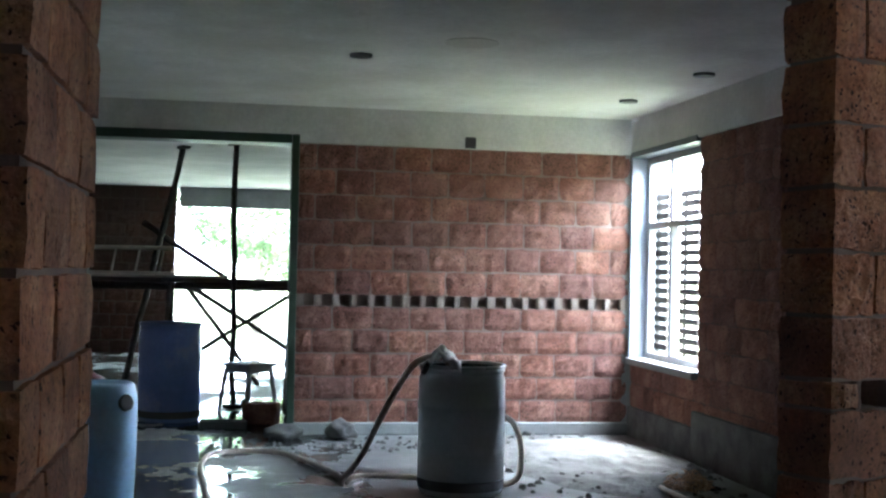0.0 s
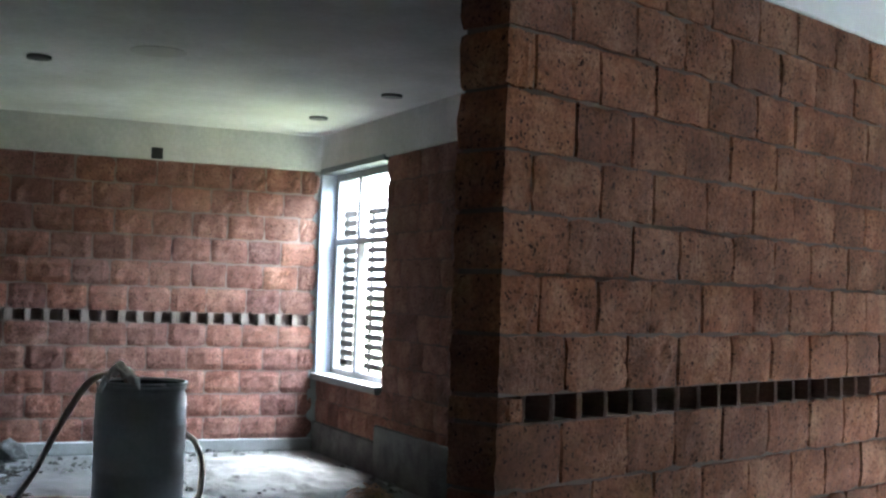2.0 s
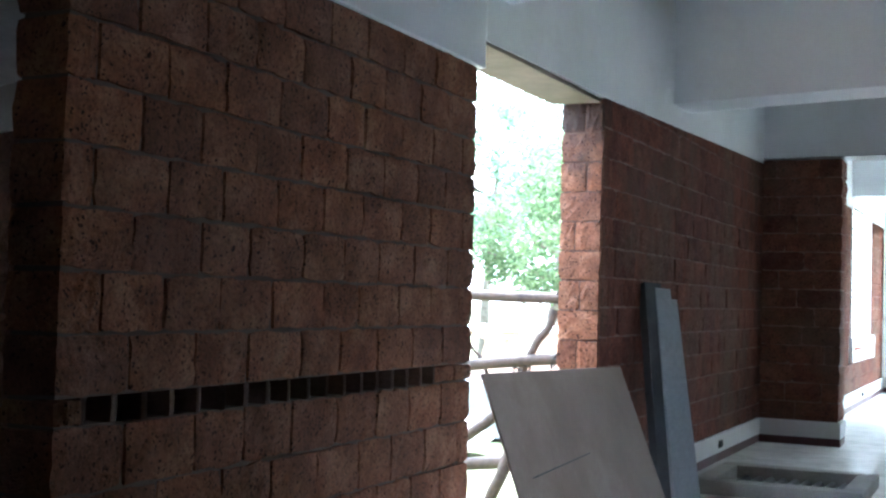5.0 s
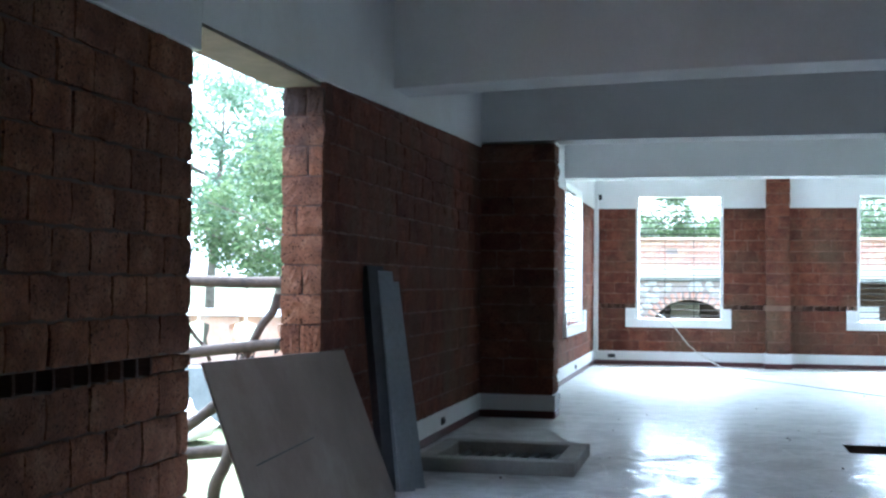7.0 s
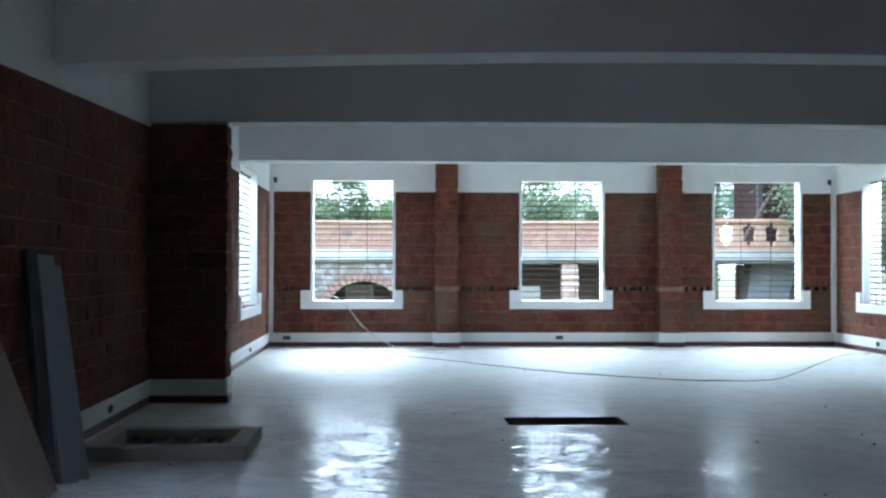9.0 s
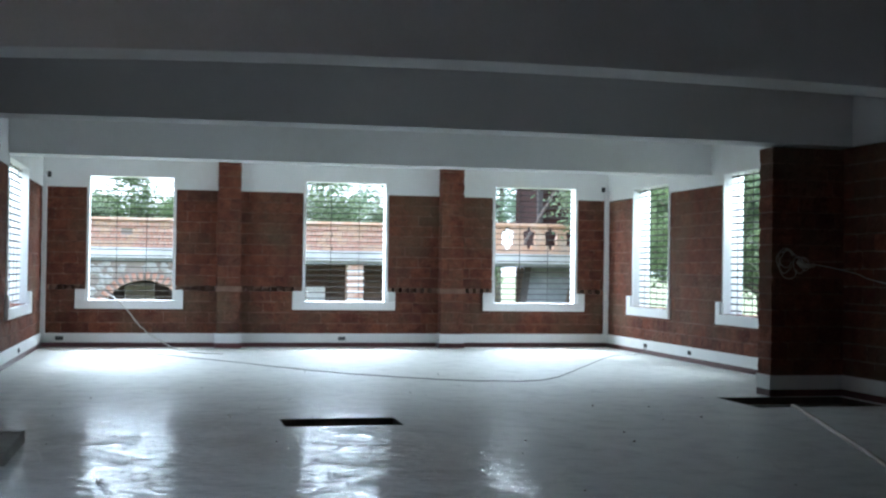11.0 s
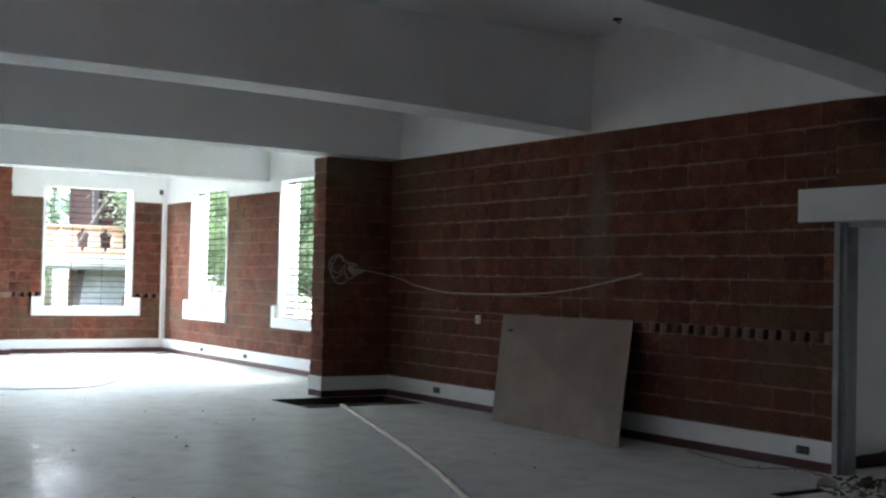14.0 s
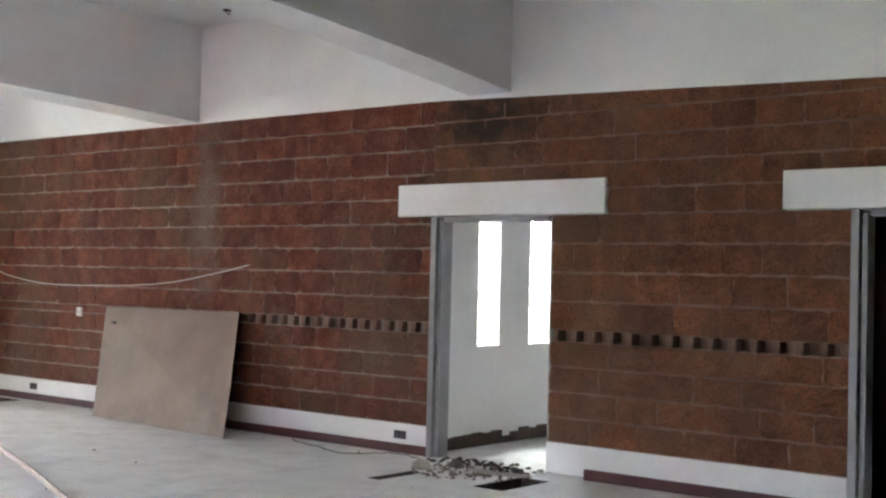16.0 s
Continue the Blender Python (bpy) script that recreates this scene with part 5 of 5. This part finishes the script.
def timber_prop(name, a, b, r0, r1, mat, label, group, wob, seed):
    whole = thing(name, label, "prop", pose(*a), group)
    rnd = random.Random(seed)
    end = Vector(b) - Vector(a) - Vector((0, 0, 0.03))
    line = [Vector((0, 0, 0.03)).lerp(end, i / 7) + Vector((rnd.uniform(-wob, wob), rnd.uniform(-wob, wob), 0)) for i in range(8)]
    part("shaft", tube(bmesh.new(), wavy(line, 3), [r0 + (r1 - r0) * i / 21 for i in range(22)], 8), mat, whole, smooth=True)
    part("sole_plate", bevelled((-0.09, -0.07, 0.0), (0.09, 0.07, 0.03), 0.004), mat, whole)
    top = Vector(b) - Vector(a)
    part("head_wedge", bevelled((top.x - 0.08, top.y - 0.05, top.z - 0.03), (top.x + 0.08, top.y + 0.05, top.z), 0.004), mat, whole)


timber_prop("prop", (-13.06, -6.0, 0.0), (-13.03, -6.04, 2.71), 0.035, 0.03, DARKPOLE, "dark round wooden prop standing under the ceiling", "timber props", 0.012, 2)
timber_prop("prop", (-14.15, -6.85, 0.0), (-13.78, -6.34, 2.71), 0.035, 0.03, DARKPOLE, "dark wooden prop leaning under the ceiling", "timber props", 0.012, 3)
sc = thing("scaffold_bench", "dark plank platform on poles across the doorway", "scaffold")
A, B = Vector((-14.4, -7.75, 1.27)), Vector((-13.0, -5.3, 1.30))
dirv = (B - A).normalized()
rot = Matrix.Translation(A) @ Matrix.Rotation(math.atan2(dirv.y, dirv.x), 4, "Z")
L = (B - A).length
part("plank", bevelled((0, -0.14, 0.0), (L, 0.02, 0.045), 0.006, rot), DARKPOLE, sc)
part("plank", bevelled((0, 0.03, 0.0), (L * 0.86, 0.2, 0.04), 0.006, rot), DARKPOLE, sc)
part("ledger", tube(bmesh.new(), [rot @ Vector((-0.1, 0.0, -0.045)), rot @ Vector((L + 0.02, 0.0, -0.04))], 0.04, 8), DARKPOLE, sc)
part("post", tube(bmesh.new(), [(-13.62, -6.55, 0.0), (-13.6, -6.5, 1.27)], 0.035, 8), DARKPOLE, sc)
part("post", tube(bmesh.new(), [(-14.35, -7.6, 0.0), (-14.32, -7.6, 1.27)], 0.035, 8), DARKPOLE, sc)
part("post", tube(bmesh.new(), [(-13.05, -5.42, 0.0), (-13.02, -5.38, 1.27)], 0.035, 8), DARKPOLE, sc)
ld = thing("ladder", "pale wooden ladder lying on its side on the platform", "ladder", rot @ pose(-0.3, 0.06, 0.05, 0, 0, 0))
for z in (0.03, 0.3):
    part("rail", bevelled((0, 0, z - 0.022), (1.75, 0.04, z + 0.022), 0.006), PALEWOOD, ld)
for i in range(7):
    part("rung", tube(bmesh.new(), [(0.12 + i * 0.25, 0.02, 0.053), (0.16 + i * 0.25, 0.02, 0.277)], 0.014, 6), PALEWOOD, ld)
solid("pale_plank", bevelled((0, 0, 0), (1.5, 0.14, 0.03), 0.005), PALEWOOD, "whitish plank lying on the platform", "plank", m=rot @ pose(0.55, -0.13, 0.046, 0, 0, -3))
solid("red_sheet", lump(0.35, 21, 0.7), REDCLOTH, "crumpled red plastic sheet on the floor", "plastic sheet", smooth=True, m=pose(-13.55, -7.55, 0.24))
for k, (a, b, lab) in enumerate((((-16.9, -5.6, 0.0), (-15.9, -3.9, 1.25), "bare timber pole leaning beyond the platform"), ((-16.7, -5.35, 1.22), (-15.8, -3.6, 0.0), "bare timber pole crossing another one"), ((-15.75, -5.7, 1.3), (-15.3, -4.85, 0.0), "thin bare pole leaning on the bench"), ((-14.3, -6.6, 1.9), (-13.6, -5.9, 1.32), "thin dark pole over the platform"))):
    pole("timber_pole", a, b, 0.035, 0.028, DARKPOLE if k != 0 else WOODPOLE, lab, "timber poles", 0.015, 10 + k)

# slatted screens outside the drum room's window
for x0, x1 in ((-0.19, 0.17), (0.48, 0.9)):
    lv = thing("slatted_shutter", "dark brown slatted screen standing outside the window", "shutter", in_room(x0, 0.3, 0), "slatted screens")
    for k in range(19):
        part("slat", bevelled((0, -0.012, 0.6 + k * 0.085), (x1 - x0, 0.02, 0.652 + k * 0.085), 0.003), DARKPOLE, lv)
    for x in (0.0, x1 - x0 - 0.03):
        part("stile", bevelled((x, 0.021, -0.44), (x + 0.03, 0.05, 2.2), 0.003), DARKPOLE, lv)
turn_end()
for ob in turned:
    ob.matrix_basis = TURN @ ob.matrix_basis


# ---- outside, west: scaffold and balustrade ----
scaf = thing("scaffold", "lashed scaffold of bare crooked poles outside the tall opening", "scaffold")


def scaffold_pole(a, b, r, seed):
    rnd = random.Random(seed)
    a, b = Vector(a), Vector(b)
    pts = [a.lerp(b, i / 5) + Vector((rnd.uniform(-0.02, 0.02), rnd.uniform(-0.02, 0.02), rnd.uniform(-0.015, 0.015))) for i in range(6)]
    part("scaffold_pole", tube(bmesh.new(), wavy(pts, 3), r, 8), WOODPOLE, scaf, smooth=True)


for k, (a, b, r) in enumerate((((-6.2, -1.75, 1.49), (-4.2, -1.35, 1.52), 0.045), ((-6.2, -1.75, 0.83), (-4.2, -1.35, 1.06), 0.045), ((-6.2, -1.75, 0.1), (-4.2, -1.5, 0.28), 0.05),
                               ((-4.38, -1.38, -0.45), (-4.4, -1.4, 2.9), 0.04), ((-6.1, -1.75, -0.45), (-6.1, -1.75, 3.0), 0.045), ((-4.78, -1.45, 0.85), (-4.5, -1.36, 1.4), 0.035),
                               ((-5.5, -1.6, 0.1), (-4.75, -1.42, 0.75), 0.045), ((-4.95, -1.9, -0.45), (-4.65, -1.85, 0.35), 0.05), ((-5.3, -1.6, 1.35), (-5.0, -1.5, 0.9), 0.015))):
    scaffold_pole(a, b, r, 60 + k)
for k, p in enumerate(((-4.42, -1.39, 1.51), (-4.45, -1.39, 1.03), (-4.75, -1.43, 0.93), (-4.42, -1.45, 0.27))):
    rnd = random.Random(k)
    pts = [(p[0] + 0.07 * math.cos(a), p[1] + 0.06 * math.sin(a), p[2] + rnd.uniform(-0.07, 0.07)) for a in (j * 1.1 for j in range(14))]
    part("lashing", tube(bmesh.new(), wavy(pts, 3), 0.008, 5), DARKPOLE, scaf, smooth=True)


def baluster_wall(name, m, length, z0, z1, label, pitch=0.62, cap=PLASTER):
    """A parapet of orange brick posts between a base and a pale coping; local x along it."""
    p = thing(name, label, "balustrade", m)
    part("coping", bevelled((0, -0.18, z1 - 0.09), (length, 0.18, z1), 0.012), cap, p, "weathered coping")
    part("base", bevelled((0, -0.14, z0), (length, 0.14, z0 + 0.14), 0.01), ORANGEBRICK, p)
    n = int(length / pitch)
    h = z1 - 0.09 - z0 - 0.14
    for i in range(n):
        x = (i + 0.5) * length / n
        w = pitch * 0.24
        bm = bmesh.new()
        rings = []
        for k, (f, zz) in enumerate(((1.75, 0), (1.75, 0.13), (0.95, 0.22), (1.1, 0.4), (0.85, 0.68), (0.9, 0.78), (1.75, 0.86), (1.75, 1.0))):
            rings.append([bm.verts.new((x + sx * w * f, sy * 0.1, z0 + 0.14 + h * zz)) for sx, sy in ((-1, -1), (1, -1), (1, 1), (-1, 1))])
        for a, b in zip(rings, rings[1:]):
            for k in range(4):
                bm.faces.new((a[k], a[(k + 1) % 4], b[(k + 1) % 4], b[k]))
        part("baluster", bm, ORANGEBRICK, p)
    return p


baluster_wall("balustrade", pose(-16, 5.6, 0, 0, 0, 0), 12.0, 0.35, 1.12, "orange brick balustrade with a white coping", pitch=0.7)
plain_box("terrace_west", (-16, 4.9, -0.4), (-4.4, 6.2, 0.35), CEMENT, "pale cement edge of the terrace", "terrace")
solid("white_sack", lump(0.45, 31, 0.7), CLOTH, "white cement sack outside the opening", "sack", smooth=True, m=pose(-7.6, 3.4, -0.25))

# ---- outside, north: the terrace building ----
YT = 24.0
tb = thing("terrace_house", "low brick and rubble-stone terrace building with an arch and a porch", "building")
part("slab", bevelled((-9, YT - 0.4, 1.62), (13, YT + 5, 1.96), 0.02), CEMENT, tb, "pale cement floor slab")
part("back_wall", bevelled((-9, YT + 2.6, -0.4), (7.3, YT + 2.9, 1.61), 0.02), PORCH, tb, "brown back wall of the porch")
part("back_wall", bevelled((9.5, YT + 2.6, -0.4), (13, YT + 2.9, 1.61), 0.02), PORCH, tb, "brown back wall of the porch")
part("garden_wall", bevelled((7.35, YT + 1.2, -0.45), (9.3, YT + 1.5, 0.35), 0.02), REDBRICK, tb, "low red brick garden wall")
part("stored_block", bevelled((-2.43, YT + 1.6, -0.45), (-1.6, YT + 2.1, 1.02), 0.02), PALEWOOD, tb, "beige block seen through the arch")
bm = bmesh.new()
# the stone wall with its round-headed opening
cx, r, zb = -1.84, 1.15, -0.03
box(bm, (-9, YT - 0.3, -0.45), (cx - r, YT, 1.61))
box(bm, (cx + r, YT - 0.3, -0.45), (0.4, YT, 1.61))
arc = [(cx - r * math.cos(math.pi * i / 16), zb + r * math.sin(math.pi * i / 16)) for i in range(17)]
for (xa, za), (xb, zb2) in zip(arc, arc[1:]):
    vs = [bm.verts.new(p) for p in ((xa, YT - 0.3, za), (xb, YT - 0.3, zb2), (xb, YT - 0.3, 1.61), (xa, YT - 0.3, 1.61), (xa, YT, za), (xb, YT, zb2), (xb, YT, 1.61), (xa, YT, 1.61))]
    for f in ((0, 1, 2, 3), (7, 6, 5, 4), (0, 4, 5, 1), (3, 2, 6, 7)):
        bm.faces.new([vs[i] for i in f])
part("stone_wall", bm, MORTAR, tb, "mortared rubble stone wall")
rnd = random.Random(12)
stones = [lump(0.5, 40 + i, 0.9) for i in range(5)]
stone_me = [mesh_of("stone", b, STONE) for b in stones]
for k in range(230):
    x, z = rnd.uniform(-4.6, 0.35), rnd.uniform(0.05, 1.55)
    if (x - cx) ** 2 + (z - zb) ** 2 < (r + 0.28) ** 2:
        continue
    ob = new("stone", rnd.choice(stone_me))
    ob.parent = tb
    ob.location, ob.rotation_euler = (x, YT - 0.3, z), (radians(90), rnd.uniform(0, 6.28), 0)
    s = rnd.uniform(0.16, 0.3)
    ob.scale = (s, s * 0.75, s * 0.5)
vous = mesh_of("arch_brick", bevelled((-0.05, -0.05, 0), (0.05, 0.2, 0.22), 0.008), REDBRICK)
for i in range(22):
    a = math.pi * (i + 0.5) / 22
    ob = new("arch_brick", vous)
    ob.parent = tb
    ob.matrix_basis = pose(cx - r * math.cos(a), YT - 0.34, zb + r * math.sin(a), 0, 0, 0) @ Matrix.Rotation(-(math.pi / 2 - a), 4, "Y")
part("porch_pillar", bevelled((3.7, YT - 0.3, -0.45), (4.15, YT + 0.1, 1.61), 0.015), REDBRICK, tb, "red brick porch pillar, partly white")
for k in range(8):
    part("pillar_band", bevelled((3.685, YT - 0.315, 0.02 + k * 0.2), (4.165, YT - 0.301, 0.08 + k * 0.2), 0.004), PLASTER, tb, "white mortar band")
part("porch_pillar", bevelled((6.4, YT - 0.3, -0.45), (6.85, YT + 0.1, 1.61), 0.015), REDBRICK, tb)
part("low_wall", bevelled((2.74, YT + 1.5, -0.45), (3.3, YT + 1.7, 0.98), 0.01), PLASTER, tb, "pale low wall in the porch")
part("parapet", bevelled((-9, YT - 0.35, 2.0), (7.6, YT - 0.15, 2.7), 0.01), MORTAR, tb, "mortar bed of the parapet")
bk = [mesh_of("parapet_brick", bevelled((-0.5, -0.5, -0.5), (0.5, 0.5, 0.5), 0.03), REDBRICK), mesh_of("parapet_brick", bevelled((-0.5, -0.5, -0.5), (0.5, 0.5, 0.5), 0.03), ORANGEBRICK)]
for row in range(4):
    for i in range(44):
        x = -4.6 + i * 0.285 + (0.14 if row % 2 else 0)
        if (2.05 < x < 2.35 and row in (1, 2)) or rnd.random() < 0.06:
            continue
        ob = new("parapet_brick", bk[rnd.random() < 0.35])
        ob.parent = tb
        ob.location, ob.scale = (x, YT - 0.36 + rnd.uniform(-0.01, 0.01), 2.09 + row * 0.172), (0.262, 0.09, 0.15)
part("parapet_coping", bevelled((-9, YT - 0.48, 2.7), (7.6, YT - 0.05, 2.8), 0.015), ORANGEBRICK, tb, "weathered orange coping")
part("slab_edge", bevelled((-9, YT - 0.5, 1.72), (13, YT - 0.405, 2.0), 0.01), RAWPLASTER, tb, "pale plastered edge of the slab")
baluster_wall("balustrade", pose(7.7, YT - 0.25, 0, 0, 0, 0), 5.2, 2.0, 2.88, "orange brick balustrade on the terrace's edge", pitch=0.61, cap=ORANGEBRICK)
ramp_ = thing("stair_panel", "grey sloping stair soffit under the terrace", "stair")
part("soffit", sheet([(8.7, YT - 0.5, -0.45), (9.75, YT - 0.5, -0.45), (10.65, YT + 0.6, 1.6), (9.3, YT + 0.6, 1.6)], 0.1), CEMENT, ramp_)
part("stringer", sheet([(8.5, YT - 0.55, -0.45), (8.7, YT - 0.55, -0.45), (9.3, YT + 0.55, 1.6), (9.1, YT + 0.55, 1.6)], 0.12), DARKPOLE, ramp_)
shed = thing("tin_shed", "dark brown shed behind the balustrade", "shed")
part("wall", bevelled((10.35, YT + 3, 1.97), (14.5, YT + 6, 5.6), 0.02), DARKTIN, shed)
part("post", bevelled((10.2, YT + 2.8, 1.97), (10.36, YT + 2.98, 5.6), 0.01), DARKPOLE, shed)
part("roof", bevelled((10.0, YT + 2.6, 5.61), (14.9, YT + 6.4, 5.7), 0.02), DARKTIN, shed)
for k in range(14):
    part("plank_joint", bevelled((10.4, YT + 2.975, 2.0 + k * 0.25), (14.4, YT + 2.999, 2.03 + k * 0.25), 0.003), DARKPOLE, shed)
pole("leaning_pole", (9.3, YT + 2.0, 1.97), (10.9, YT + 2.6, 4.4), 0.05, 0.045, WOODPOLE, "bare pole leaning on the shed", "", 0.02, 77)


# ---- trees ----
def leaf_crown(n, rx, rz, size, seed, mat, clumps=26):
    """Many small leaves in uneven clumps, with gaps between them."""
    rnd = random.Random(seed)
    centres = []
    for _ in range(clumps):
        d = Vector((rnd.gauss(0, 1), rnd.gauss(0, 1), rnd.gauss(0, 1))).normalized() * rnd.uniform(0.45, 1.0)
        centres.append((Vector((d.x * rx, d.y * rx, d.z * rz)), rnd.uniform(0.22, 0.42) * rx))
    verts, faces = [], []
    for i in range(n):
        c, cr = rnd.choice(centres)
        p = c + Vector((rnd.gauss(0, 0.5), rnd.gauss(0, 0.5), rnd.gauss(0, 0.4))) * cr
        a = Vector((rnd.uniform(-1, 1), rnd.uniform(-1, 1), rnd.uniform(-0.6, 0.6))).normalized()
        b = a.orthogonal().normalized()
        s = size * rnd.uniform(0.6, 1.4)
        k = len(verts)
        verts += [p - a * s, p - b * s * 0.45, p + a * s, p + b * s * 0.45]
        faces.append((k, k + 1, k + 2, k + 3))
    me = bpy.data.meshes.new("crown")
    me.from_pydata([tuple(v) for v in verts], [], faces)
    me.materials.append(mat)
    return me


def tree(h, rx, rz, seed, mat, label, leaves=9500, size=0.1):
    t = thing("tree", label, "tree", group="trees round the building")
    rnd = random.Random(seed)
    bm = bmesh.new()
    top = Vector((rnd.uniform(-0.4, 0.4), rnd.uniform(-0.4, 0.4), h))
    tube(bm, [(0, 0, -0.3), (0.05, 0.02, h * 0.3), tuple(top * 0.65), tuple(top)], [0.2, 0.15, 0.1, 0.03], 8)
    for k in range(7):
        a, z = rnd.uniform(0, 6.28), h * rnd.uniform(0.4, 0.85)
        tube(bm, [(top.x * z / h, top.y * z / h, z), (math.cos(a) * rx * 0.4, math.sin(a) * rx * 0.4, z + rz * 0.25), (math.cos(a) * rx * 0.8, math.sin(a) * rx * 0.8, z + rz * 0.4)], [0.07, 0.045, 0.015], 6)
    part("trunk", bm, BARK, t, smooth=True)
    c = new("crown", leaf_crown(leaves, rx, rz, size, seed, mat))
    c.parent = t
    c.location = (top.x * 0.8, top.y * 0.8, h * 0.82)
    return t


kinds = [tree(6.5, 2.6, 2.4, 1, LEAF, "leafy garden tree with a loose green crown"), tree(8.5, 3.2, 3.0, 2, LEAF2, "tall pale green tree behind the garden"), tree(4.5, 2.2, 2.0, 3, LEAF, "low bushy tree near the building", 8000, 0.085)]
spots = [(0, 11.6, 22.2, 0.72), (2, 8.4, 32, 0.62), (2, 9.4, 34, 0.7), (0, -3, 40, 0.72), (1, 1.5, 43, 0.66), (0, 5, 41, 0.75), (1, -6, 44, 0.62), (1, 8.5, 46, 0.7), (2, 12.5, 30, 0.9), (0, -0.5, 42, 0.7), (2, 3.3, 39, 0.8), (2, 7.2, 39, 0.85), (2, -4.8, 39, 0.85),
         (2, 10.3, 15.8, 0.75), (2, 11.7, 18.8, 0.85), (2, 10.9, 12.4, 0.7), (2, 12.2, 15.6, 0.85), (2, 13.0, 22.5, 1.0), (2, 13.5, 14.5, 0.75), (2, 14.0, 9.5, 0.7), (2, 14.8, 17.5, 0.8), (2, 15.0, 12, 0.8), (2, 14.6, 6.0, 0.8), (0, 19, 14, 0.7), (0, 18, 9, 0.7), (2, 13.2, 20, 0.8),
         (0, -9.5, 15, 0.75), (1, -13, 17, 0.75), (0, -16, 14, 0.8), (1, -11, 20, 0.8), (2, -9.6, 12.5, 0.8), (1, -18, 20, 0.9), (0, -20, 10, 0.8),
         (1, -30, 3, 0.8), (0, -29, -1.5, 0.75), (1, -33, 0, 0.8), (2, -27, 0.5, 0.8), (0, -31, 6, 0.85), (2, -28, 3.2, 0.8), (1, -36, -5, 0.9), (0, -30, -6, 0.8)]
for i, (k, x, y, s) in enumerate(spots):
    m = pose(x, y, -0.4, 0, 0, 67 * i) @ Matrix.Scale(s, 4)
    c = copy_thing(kinds[k], m)
    c.scale = (s, s, s)
for k, (x, y) in zip(kinds, ((-8, 44), (14, 46), (20, 20))):
    k.location = (x, y, -0.4)
